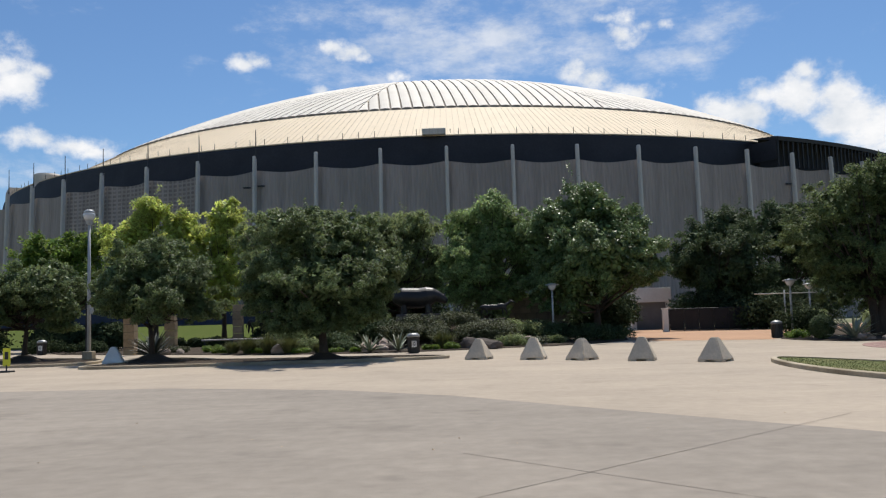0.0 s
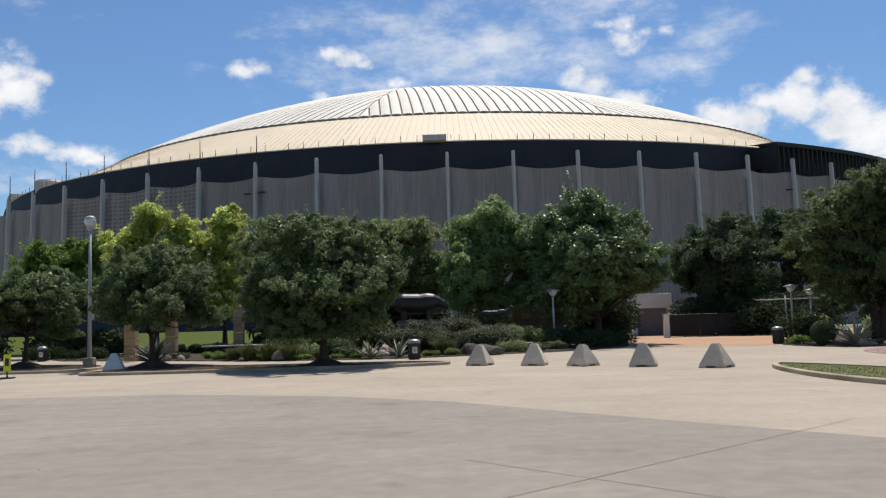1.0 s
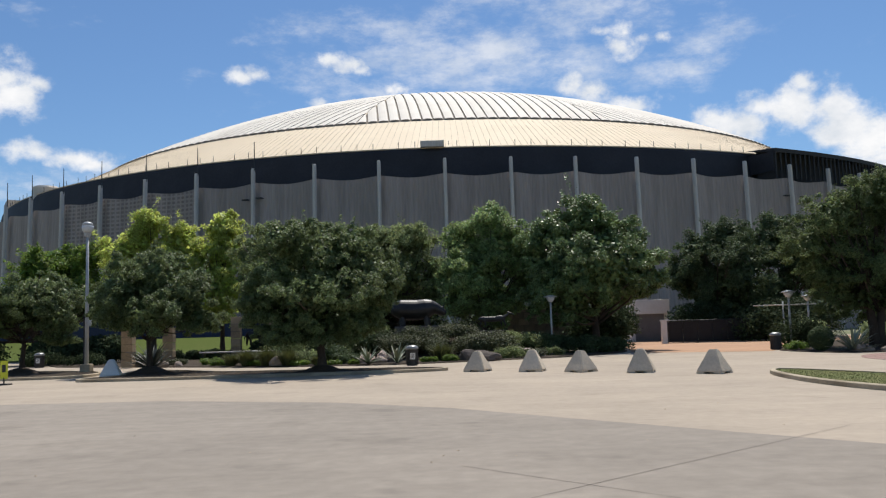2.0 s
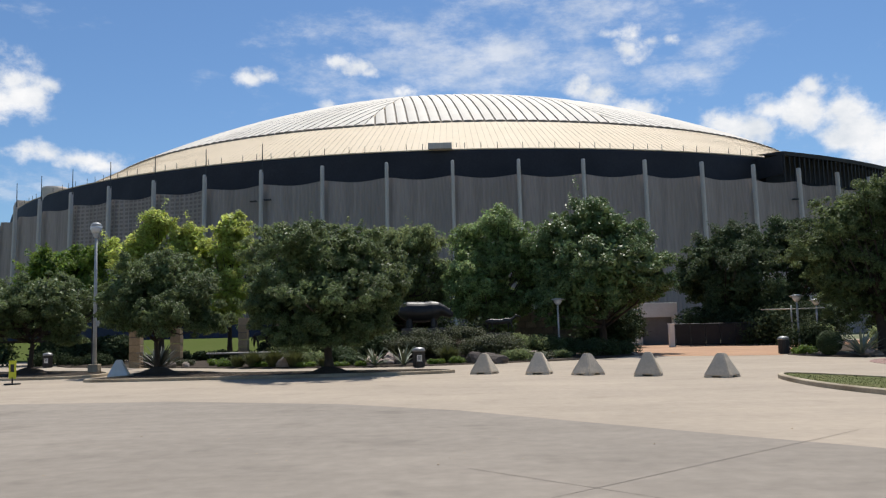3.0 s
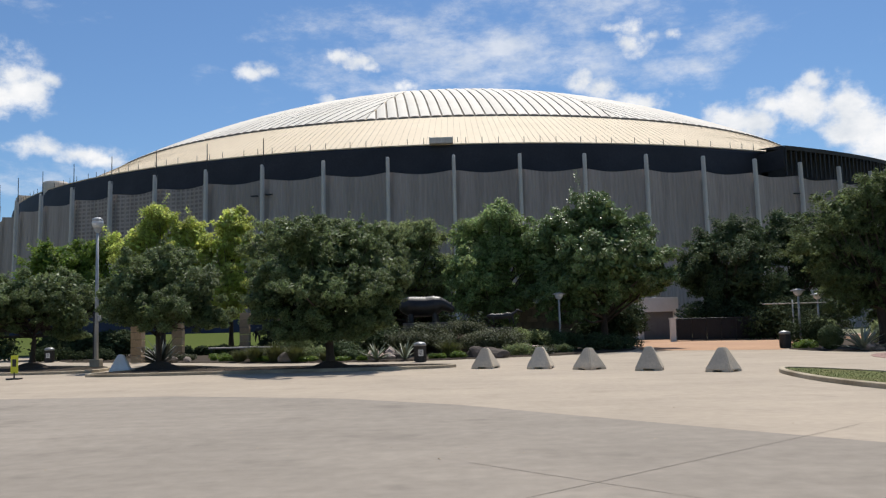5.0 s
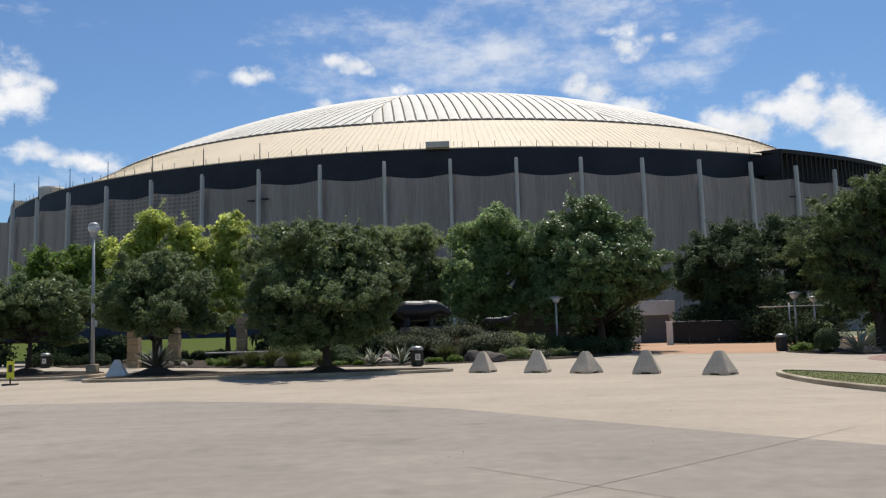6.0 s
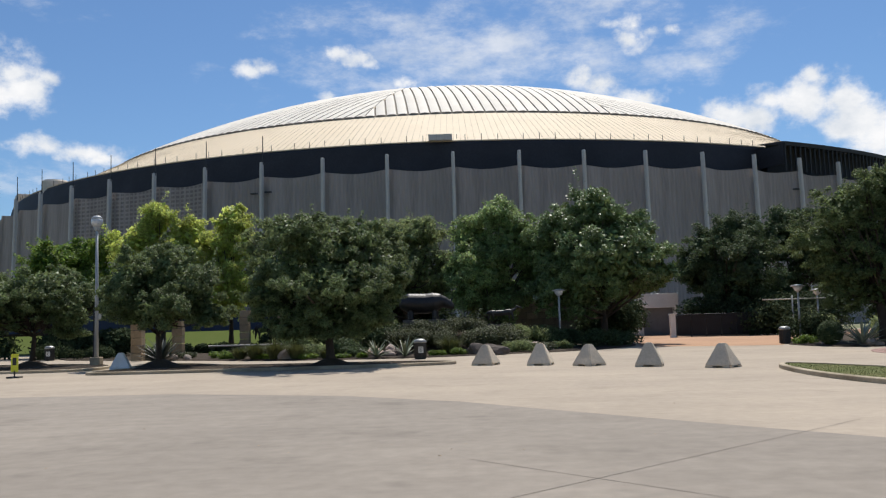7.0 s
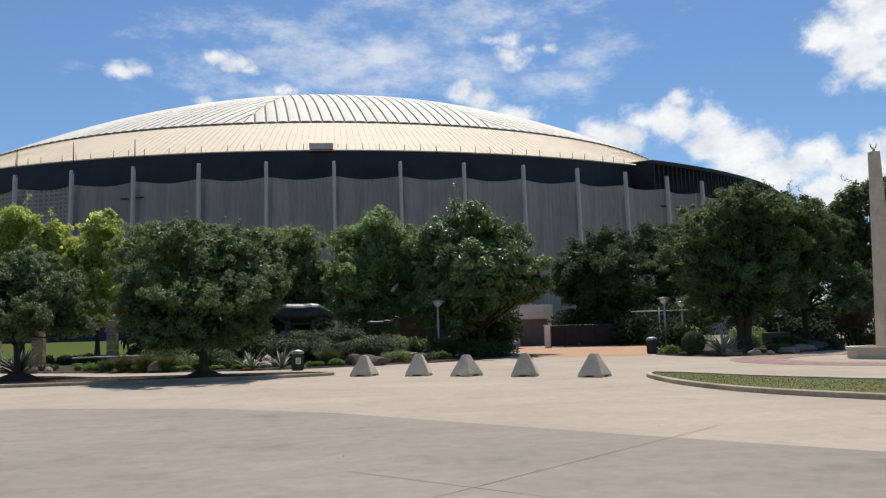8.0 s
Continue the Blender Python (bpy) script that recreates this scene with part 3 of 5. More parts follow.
def flat_bed(name, pts, label, h=0.07):
    pts = smooth_loop(pts, 1)
    n = len(pts)
    v = [(x, y, 0) for x, y in pts] + [(x, y, h) for x, y in inset(pts, 0.12)]
    f = [(i, (i + 1) % n, n + (i + 1) % n, n + i) for i in range(n)] + [tuple(range(n, 2 * n))]
    return tagged(new(name, mesh_of(name, v, f, M["soil"])), label, "planting bed", kind="structure")


flat_bed("planting_bed", BED_L, "dark mulched planting bed beside the forecourt")
flat_bed("planting_bed", BED_R, "dark mulched planting bed beside the plaza")


def mound(name, x, y, rx, ry, h, mat, label, seed, seg=36, kind="structure", category="mound"):
    v, f = [(0, 0, h)], []
    rings = 9
    for r in range(1, rings + 1):
        s = r / rings
        for i in range(seg):
            a = 2 * math.pi * i / seg
            p = Vector((rx * s * math.cos(a), ry * s * math.sin(a), 0))
            z = h * (0.5 + 0.5 * math.cos(math.pi * s)) + (noise.noise(p * 0.7 + Vector((seed, 0, 0))) * 0.18 * h * (1 - s))
            v.append((p.x, p.y, z if r < rings else 0.0))
    f += [(0, 1 + i, 1 + (i + 1) % seg) for i in range(seg)]
    for r in range(rings - 1):
        f += [(1 + r * seg + i, 1 + (r + 1) * seg + i, 1 + (r + 1) * seg + (i + 1) % seg, 1 + r * seg + (i + 1) % seg) for i in range(seg)]
    ob = new(name, mesh_of(name, v, f, mat, True))
    ob.matrix_world = pose(x, y, 0.05)
    return tagged(ob, label, category, kind=kind)


mound("garden_mound", -1.0, 52.5, 8.0, 6.0, 1.6, M["soil"], "planted earth mound behind the sidewalk", 3)
# lawn bank before the stadium
gv = [(x, y, z) for y, z in ((72, 0.02), (82, 0.35), (92, 1.0), (100, 1.55), (104, 1.6)) for x in np.linspace(-70, -8, 24)]
tagged(new("lawn_bank", mesh_of("lawn_bank", gv, [(r * 24 + i, r * 24 + i + 1, (r + 1) * 24 + i + 1, (r + 1) * 24 + i) for r in range(4) for i in range(23)], M["bank"], True)), "sunlit mown grass bank rising to the stadium", "lawn", kind="structure")

# ================= stadium =================
CX, CY = 1.70, 220.7
TH0 = math.atan2(-CY, -CX)
NCOL = 77
STEP = 2 * math.pi / NCOL
PH = radians(0.113)
stadium = thing("domed_stadium", (CX, CY, 0), "huge round stadium with fluted concrete walls and cream ribbed dome", "stadium")
WALL_R, COL_TOP, LEAN = 107.4, 24.25, math.tan(radians(1.2))


def bay_angle(i):
    return TH0 + PH + (i - 8) * STEP


def column_mesh():
    bm = bmesh.new()
    w, d = 0.2, 0.42
    prof = [(-w * 1.15, 0.0), (-w, d), (-w * 0.45, d + 0.14), (w * 0.45, d + 0.14), (w, d), (w * 1.15, 0.0)]
    rows = []
    for z, k in ((-0.2, 1.12), (COL_TOP * 0.5, 1.05), (COL_TOP - 0.7, 1.0), (COL_TOP - 0.15, 0.97), (COL_TOP, 0.8)):
        r = 107.6 + (COL_TOP - z) * LEAN
        rows.append([bm.verts.new((r + b * k, a * k, z)) for a, b in prof])
    for p, q in zip(rows, rows[1:]):
        for i in range(len(prof)):
            j = (i + 1) % len(prof)
            bm.faces.new((p[i], p[j], q[j], q[i]))
    bm.faces.new(rows[-1])
    me = bpy.data.meshes.new("column")
    bm.normal_update(); bmesh.ops.recalc_face_normals(bm, faces=bm.faces); bm.to_mesh(me); bm.free()
    me.materials.append(M["column"])
    return me


def bay_mesh(name, mat, flutes=15):
    """One wall bay between two columns, fluted, a little hollow in plan, with a sagging top edge."""
    v, f = [], []
    seg = flutes * 4
    rows = [(-0.2, 0.0), (8.0, 0.33), (16.0, 0.66), (1.0, 1.0)]
    for ri, (z, _) in enumerate(rows):
        for i in range(seg + 1):
            s = i / seg
            a = (s - 0.5) * STEP
            sag = math.sin(math.pi * s)
            zz = z if ri < 3 else 22.35 - 0.32 * sag ** 1.3
            ph = i % 4
            flute = 0.06 if ph in (0, 1) else 0.0
            r = WALL_R - 0.25 - 0.75 * sag + (COL_TOP - zz) * LEAN + flute
            v.append((r * math.cos(a), r * math.sin(a), zz))
    n = seg + 1
    for i in range(n):
        x, y, z = v[3 * n + i]
        k = 1 - 0.9 / WALL_R
        v.append((x * k, y * k, z))
    for ri in range(4):
        f += [(ri * n + i, ri * n + i + 1, (ri + 1) * n + i + 1, (ri + 1) * n + i) for i in range(seg)]
    return mesh_of(name, v, f, mat)


def screen_material():
    """The wall's concrete, with rows of small slots whose dark is put into the colour."""
    m = M["wall"].copy()
    m.name = "pierced_concrete_screen"
    n, k = m.node_tree.nodes, m.node_tree.links
    b = n["Principled BSDF"]
    old = b.inputs["Base Color"].links[0].from_socket
    co = n.new("ShaderNodeTexCoord"); sep = n.new("ShaderNodeSeparateXYZ"); com = n.new("ShaderNodeCombineXYZ")
    k.new(co.outputs["Object"], sep.inputs[0]); k.new(sep.outputs["Y"], com.inputs["X"]); k.new(sep.outputs["Z"], com.inputs["Y"])
    br = n.new("ShaderNodeTexBrick")
    br.inputs["Color1"].default_value, br.inputs["Color2"].default_value, br.inputs["Mortar"].default_value = (0.62, 0.61, 0.61, 1), (0.78, 0.76, 0.76, 1), (1, 1, 1, 1)
    br.inputs["Scale"].default_value, br.inputs["Mortar Size"].default_value, br.inputs["Brick Width"].default_value, br.inputs["Row Height"].default_value = 1.0, 0.14, 0.8, 0.6
    br.offset = 0.0
    k.new(com.outputs[0], br.inputs["Vector"])
    mx = n.new("ShaderNodeMix"); mx.data_type, mx.blend_type = "RGBA", "MULTIPLY"
    mx.inputs["Factor"].default_value = 1.0
    k.new(old, mx.inputs["A"]); k.new(br.outputs["Color"], mx.inputs["B"]); k.new(mx.outputs["Result"], b.inputs["Base Color"])
    return m


col_me, bay_me = column_mesh(), bay_mesh("wall_bay", M["wall"])
screen_me = bay_mesh("wall_bay", screen_material())
for i in range(NCOL):
    put("column", col_me, stadium, pose(0, 0, 0, 0, 0, math.degrees(bay_angle(i))), "pale tapered concrete column" if i == 0 else "")
    put("wall_bay", screen_me if i in (1, 2, 3) else bay_me, stadium, pose(0, 0, 0, 0, 0, math.degrees(bay_angle(i + 0.5))))


def ring(name, prof, mat, parent, a0=0.0, a1=2 * math.pi, seg=220, smooth=False, label=""):
    full = abs(a1 - a0 - 2 * math.pi) < 1e-6
    v, f, m = [], [], len(prof)
    cnt = seg if full else seg + 1
    for i in range(cnt):
        a = a0 + (a1 - a0) * i / seg
        v += [(r * math.cos(a), r * math.sin(a), z) for r, z in prof]
    for i in range(seg):
        j = (i + 1) % cnt
        f += [(i * m + k, j * m + k, j * m + k + 1, i * m + k + 1) for k in range(m - 1)]
    if not full:
        f += [tuple(range(m)), tuple(range((cnt - 1) * m, cnt * m))[::-1]]
    return put(name, mesh_of(name, v, f, mat, smooth), parent, None, label)


RIM_R, RIM_Z, CAP_H = 100.4, 26.2, 30.5
BREAK = 82.6
SECT = 2 * math.pi / 12
SEC0 = TH0 + radians(5.2)


def cap_z(r):
    return RIM_Z + CAP_H * (1 - (r / 99.2) ** 2)


ring("fascia", [(103.2, 19.5), (101.6, 26.6), (101.3, 27.05), (100.2, 27.15), (99.8, 26.2)], M["fascia"], stadium, label="black membrane band under the roof edge")
ring("gallery_floor", [(105.4, 21.2), (103.0, 21.2)], M["fascia"], stadium)
ring("eave_trim", [(101.4, 26.98), (101.42, 27.14), (100.9, 27.2), (100.6, 27.12)], M["seam"], stadium)
ring("lower_roof", [(RIM_R + 0.3 - (RIM_R + 0.3 - BREAK) * i / 6, cap_z(RIM_R + 0.3 - (RIM_R + 0.3 - BREAK) * i / 6)) for i in range(7)], M["cream"], stadium, smooth=True, label="cream sheet roof with standing seams")
ring("upper_roof", [(BREAK - (BREAK - 0.01) * i / 22, cap_z(BREAK - (BREAK - 0.01) * i / 22)) for i in range(23)], M["gap"], stadium, smooth=True)

# standing seams of the lower roof, fanning in each sector
sv, sf = [], []
NST = 24
HALF = BREAK * math.sin(SECT / 2)
for s in range(12):
    c0 = SEC0 + s * SECT
    ca, sa = math.cos(c0), math.sin(c0)
    for k in range(NST + 1):
        u = -HALF + 2 * HALF * k / NST
        a = math.asin(u / BREAK)
        for off in (0.0, HALF / NST / BREAK):
            b0 = len(sv)
            for i in range(4):
                r = BREAK + (RIM_R - BREAK) * i / 3
                ang = c0 + a + off
                for du, dz in ((-0.025, -0.02), (-0.025, 0.045), (0.025, 0.045), (0.025, -0.02)):
                    sv.append((r * math.cos(ang) - du * math.sin(ang), r * math.sin(ang) + du * math.cos(ang), cap_z(r) + dz))
            for i in range(3):
                for q in range(3):
                    sf.append((b0 + i * 4 + q, b0 + i * 4 + q + 1, b0 + i * 4 + 4 + q + 1, b0 + i * 4 + 4 + q))
ob = put("roof_seams", mesh_of("roof_seams", sv, sf, M["seam"]), stadium)
ob["kind"] = "stuff"


def panel_mesh(u0, u1):
    """One raised roof panel: runs parallel to its sector's axis from the break ring up to the hip."""
    def span(u):
        return math.sqrt(BREAK ** 2 - u ** 2) - 0.1, abs(u) / math.tan(SECT / 2) + 0.3
    if max(a - b for a, b in (span(u0), span(u1))) < 0.3:
        return None
    n = 9
    v, f = [], []
    for i in range(n + 1):
        lift = 0.25
        for q, dz in ((0.0, 0.0), (0.0, lift), (0.22, lift + 0.07), (0.5, lift + 0.1), (0.78, lift + 0.07), (1.0, lift), (1.0, 0.0)):
            u = u0 + (u1 - u0) * q
            lo, hi = span(u)
            hi = min(hi, lo - 0.02)
            t = lo + (hi - lo) * i / n
            v.append((t, u, cap_z(math.hypot(t, u)) + dz))
    for i in range(n):
        f += [(i * 7 + k, i * 7 + k + 1, i * 7 + k + 8, i * 7 + k + 7) for k in range(6)]
    f += [(6, 5, 4, 3, 2, 1, 0), tuple(n * 7 + k for k in range(7))]
    me = mesh_of("roof_panel", v, f, [M["skylight"], M["gap"]])
    # panel sides and ends coloured dark in place of their shadow
    side = [p.index for p in me.polygons if abs(p.normal.z) < 0.3]
    for i in side:
        me.polygons[i].material_index = 1
    return me


pitch_u = 2 * HALF / NST
for k in range(NST):
    u0 = -HALF + pitch_u * k + 0.14
    me = panel_mesh(u0, u0 + pitch_u - 0.28)
    if me is None:
        continue
    for s in range(12):
        put("roof_panel", me, stadium, pose(0, 0, 0, 0, 0, math.degrees(SEC0 + s * SECT)))
# hips between the roof sectors
hv, hf = [], []
for s in range(12):
    a = SEC0 + (s + 0.5) * SECT
    b0 = len(hv)
    for i in range(12):
        r = BREAK - (BREAK - 6) * i / 11
        for du, dz in ((-0.2, 0.0), (-0.2, 0.2), (0.2, 0.2), (0.2, 0.0)):
            hv.append((r * math.cos(a) - du * math.sin(a), r * math.sin(a) + du * math.cos(a), cap_z(r) + dz))
    hf += [(b0 + i * 4 + q, b0 + i * 4 + q + 1, b0 + i * 4 + 5 + q, b0 + i * 4 + 4 + q) for i in range(11) for q in range(3)]
put("hip_ribs", mesh_of("hip_ribs", hv, hf, M["seam"]), stadium)

# raised parapet with struts on the far flank, where the membrane ends
A0, A1 = bay_angle(13.78), bay_angle(24)
ring("parapet", [(107.1, 26.15), (107.15, 26.75), (106.6, 26.85), (101.6, 27.25)], M["fascia"], stadium, A0, A1, 60, label="raised dark parapet roof on the flank")
# black sheet added for the shaded interior behind the struts
ring("parapet_back", [(103.6, 21.0), (103.4, 27.08)], M["fascia"], stadium, A0, A1, 60)
strut = mesh_of("strut", [(x, y, z) for z in (22.3, 26.3) for x, y in ((106.8, -0.09), (107.0, -0.09), (107.0, 0.09), (106.8, 0.09))], [(0, 1, 5, 4), (1, 2, 6, 5), (2, 3, 7, 6), (3, 0, 4, 7)], M["steel_dark"])
for k in range(84):
    a = A0 + (A1 - A0) * (k + 0.15) / 84
    put("strut", strut, stadium, pose(0, 0, 0, 0, 0, math.degrees(a)))
end_bm = bmesh.new()
box(end_bm, 104.2, 0, 24.9, 5.2, 0.2, 2.9)
part("parapet_end", end_bm, M["fascia"], stadium, m=pose(0, 0, 0, 0, 0, math.degrees(A0)))

# masts and small rods along the roof edge
mast = bmesh.new(); tube(mast, [(107.75, 0, 23.9), (107.75, 0, 27.9)], [0.09, 0.05], 6)
mast_me = bpy.data.meshes.new("mast"); mast.to_mesh(mast_me); mast.free(); mast_me.materials.append(M["steel_dark"])
rod = bmesh.new(); tube(rod, [(101.0, 0, 26.9), (101.0, 0, 28.1)], [0.05, 0.04], 5)
rod_me = bpy.data.meshes.new("rod"); rod.to_mesh(rod_me); rod.free(); rod_me.materials.append(M["steel_dark"])
for i in range(-6, 6):
    put("mast", mast_me, stadium, pose(0, 0, 0, 0, 0, math.degrees(bay_angle(i)) + 0.1))
for i in range(-6, 15):
    for q in (0.22, 0.5, 0.78):
        put("rod", rod_me, stadium, pose(0, 0, 0, 0, 0, math.degrees(bay_angle(i + q))))
unit = bmesh.new(); box(unit, 101.4, 0, 27.5, 1.6, 3.3, 0.85, 0.05)
u = part("roof_unit", unit, M["column"], stadium, "weathered metal roof unit", pose(0, 0, 0, 0, 0, math.degrees(bay_angle(7.8))))
for q in (-1.6, -0.55, 0.55, 1.6, 2.3):
    b = bmesh.new(); box(b, 102.24, q, 27.5, 0.07, 0.07, 0.9 if q < 2 else 0.6)
    part("frame_bar", b, M["galv"] if q < 2 else M["steel_dark"], u)
tank = bmesh.new(); lathe(tank, [(2.2, 26.0), (2.2, 28.4), (2.0, 28.7), (0.4, 28.9)], 22)
part("roof_tank", tank, M["galv"], stadium, "round metal roof tank", pose(0, 0, 0, 0, 0, math.degrees(bay_angle(-1.6))) @ pose(99.5, 0, 0))
hut = bmesh.new(); box(hut, 99.8, 0, 27.6, 3.0, 4.5, 2.6, 0.06)
part("roof_hut", hut, M["galv"], stadium, "", pose(0, 0, 0, 0, 0, math.degrees(bay_angle(-4.2))))
# loose lamps and slots on the wall
for i, q, z in ((4, 0.86, 20.0), (5, 0.1, 20.1), (13, 0.9, 19.6), (14, 0.3, 19.6)):
    b = bmesh.new(); box(b, WALL_R + 0.3, 0, z, 0.5, 0.9, 0.16)
    part("wall_bracket", b, M["steel_dark"], stadium, "", pose(0, 0, 0, 0, 0, math.degrees(bay_angle(i + q))))


# ================= street trees and garden trees =================
TREES = [  # name, x, y, leaves, label, leaf count, leaf size, trunk radius, stems, clear stem, crown masses
    ("street_tree", -21.65, 44.8, "oak", "round-headed live oak street tree on the verge", 80000, 0.105, 0.12, 1, 1.5,
     [(-1.20, 3.27, 2.22, 1.76), (0.83, 3.92, 2.04, 1.57), (1.85, 2.72, 1.29, 1.29), (-2.68, 3.64, 2.04, 1.76)]),
    ("street_tree", -13.65, 40.7, "oak", "dark green live oak street tree in the kerbed bed", 80000, 0.1, 0.12, 1, 1.5,
     [(-1.17, 3.77, 1.44, 1.71), (0.18, 4.49, 1.62, 1.71), (1.62, 3.41, 1.44, 1.62), (0.54, 2.69, 2.16, 0.90), (2.43, 2.42, 1.08, 0.81)]),
    ("street_tree", -5.0, 36.3, "oak", "broad live oak street tree shading the kerbed bed", 150000, 0.095, 0.17, 1, 1.3,
     [(0.10, 5.08, 1.83, 1.45), (-1.74, 4.11, 1.64, 1.45), (1.64, 4.02, 1.83, 1.45), (0.00, 3.34, 2.61, 1.54), (-2.70, 2.95, 0.96, 1.06), (2.6, 3.5, 0.9, 0.9), (-0.29, 1.99, 2.32, 0.77), (-1.35, 5.56, 1.25, 0.96), (1.16, 5.46, 1.25, 0.87), (1.7, 2.25, 1.0, 0.7), (-1.3, 1.75, 1.5, 0.6), (1.3, 1.8, 1.4, 0.6)]),
    ("yellow_tree", -23.2, 70.0, "lime", "tall tree with sunlit yellow-green leaves", 46000, 0.2, 0.2, 1, 2.6,
     [(-0.5, 11.0, 1.5, 1.9), (-1.7, 8.8, 2.3, 2.2), (1.6, 9.2, 2.3, 2.1), (-2.9, 7.0, 1.8, 1.8), (0.7, 6.1, 3.6, 2.7), (2.9, 8.0, 1.6, 1.9)]),
    ("yellow_tree", -17.8, 70.5, "lime", "slim tree with sunlit yellow-green leaves", 32000, 0.2, 0.18, 1, 2.6,
     [(0.1, 10.6, 1.7, 1.9), (-0.6, 8.0, 2.4, 2.3), (1.3, 8.6, 1.5, 1.9), (0.2, 5.0, 2.6, 2.5)]),
    ("shade_tree", -32.5, 75.0, "fresh", "dense fresh green tree before the stadium", 34000, 0.22, 0.22, 1, 2.4,
     [(-1.0, 8.1, 2.9, 2.2), (2.2, 8.8, 2.2, 1.7), (-2.2, 7.9, 2.0, 2.0), (1.5, 5.6, 3.4, 2.5), (-2.9, 6.2, 2.5, 2.2)]),
    ("shade_tree", -2.9, 62.0, "olive", "olive green tree behind the garden mound", 44000, 0.16, 0.18, 1, 2.0,
     [(-0.8, 8.0, 2.0, 1.6), (1.1, 8.1, 1.8, 1.4), (-2.0, 8.4, 1.6, 1.2), (0.4, 5.9, 2.4, 2.4), (2.4, 5.4, 1.2, 2.0), (-1.5, 4.5, 2.4, 2.2)]),
    ("shade_tree", -11.0, 64.0, "olive", "olive green tree behind a street tree", 44000, 0.16, 0.18, 1, 2.0,
     [(-0.8, 8.6, 2.5, 1.5), (-2.9, 7.8, 1.7, 1.7), (1.8, 9.0, 2.5, 1.3), (-1.2, 6.0, 2.5, 2.2), (2.5, 6.5, 2.5, 2.2)]),
    ("magnolia_tree", 3.0, 57.5, "glossy_light", "upright tree, glossy leaves coloured lighter as if sunlit", 56000, 0.18, 0.18, 1, 1.6,
     [(0.3, 8.8, 1.5, 1.5), (-1.1, 7.4, 1.7, 1.7), (1.2, 6.9, 1.9, 2.1), (-0.6, 5.1, 2.3, 2.3), (0.6, 3.3, 2.6, 1.7), (-1.6, 3.4, 1.9, 1.5), (2.6, 5.2, 1.6, 2.4), (2.1, 7.4, 1.3, 1.4), (-2.2, 5.4, 1.1, 1.8)]),
    ("magnolia_tree", 9.9, 55.5, "glossy", "large domed tree with glossy dark leaves", 90000, 0.18, 0.24, 1, 1.6,
     [(-0.3, 8.6, 2.2, 1.6), (-2.4, 7.4, 2.0, 1.6), (1.4, 7.1, 1.8, 1.8), (2.8, 5.4, 1.6, 2.0), (-3.4, 7.0, 1.6, 1.5), (-0.5, 5.5, 4.0, 2.5), (-2.0, 3.6, 2.9, 1.8), (1.2, 3.9, 2.3, 1.5), (3.7, 4.5, 1.1, 1.1), (-3.4, 5.6, 1.3, 1.6)]),
    ("shade_tree", 24.3, 76.0, "dark", "dense dark green tree by the gate", 52000, 0.2, 0.22, 1, 1.6,
     [(1.2, 9.2, 2.5, 1.7), (-1.4, 7.6, 2.5, 2.2), (-2.3, 5.6, 2.0, 2.2), (1.0, 5.5, 3.4, 3.5), (-0.6, 3.4, 2.0, 1.5), (1.8, 3.0, 3.0, 1.3), (2.0, 2.0, 3.4, 1.5)]),
    ("shade_tree", 31.8, 80.0, "dark", "dense dark green tree behind the garden", 52000, 0.21, 0.22, 1, 1.6,
     [(-0.2, 10.0, 2.9, 1.8), (-1.9, 8.2, 2.6, 2.9), (1.2, 7.1, 2.9, 3.7), (-0.6, 3.8, 3.7, 2.6), (-1.0, 2.0, 4.5, 1.6), (3.6, 6.0, 2.0, 3.0)]),
    ("spreading_tree", 23.6, 47.0, "shade", "broad dark tree standing in the planting bed", 100000, 0.125, 0.24, 2, 1.8,
     [(0.2, 8.4, 1.8, 1.5), (-1.2, 7.2, 1.7, 1.4), (-2.2, 7.2, 1.6, 1.5), (1.7, 8.0, 1.9, 1.7), (-2.9, 5.5, 1.8, 1.5), (-0.7, 5.3, 3.4, 2.3), (-2.1, 3.7, 1.5, 1.2), (1.0, 3.9, 2.8, 1.7), (-0.3, 2.7, 3.0, 1.1), (2.2, 6.0, 2.0, 1.8)]),
    ("spreading_tree", 28.6, 49.0, "shade", "lower dark tree beside a broad one", 60000, 0.135, 0.2, 1, 1.8,
     [(-0.7, 8.3, 1.4, 1.3), (0.4, 8.0, 1.5, 1.4), (-2.2, 7.6, 1.7, 1.7), (0.1, 6.4, 1.8, 1.9), (-0.8, 4.3, 2.4, 1.9), (1.3, 5.0, 1.5, 1.8), (2.0, 7.0, 1.2, 1.4), (2.4, 3.6, 1.8, 1.4), (-2.4, 6.2, 1.6, 2.2)]),
    ("shade_tree", 47.5, 70.0, "shade", "tall dark tree at the end of the garden", 52000, 0.22, 0.24, 1, 2.0,
     [(-2.6, 11.3, 1.8, 1.8), (-3.6, 9.5, 2.2, 2.5), (0.2, 12.3, 2.7, 1.8), (-2.3, 7.8, 2.7, 3.7), (1.4, 7.3, 2.7, 4.1), (-1.0, 3.5, 3.5, 2.0)]),
    ("young_tree", 24.9, 31.5, "olive", "slender young tree by the round planter", 4500, 0.13, 0.05, 1, 2.6,
     [(0.0, 5.6, 0.8, 0.9), (-0.3, 4.5, 0.7, 0.7), (0.3, 6.6, 0.5, 0.6)]),
]
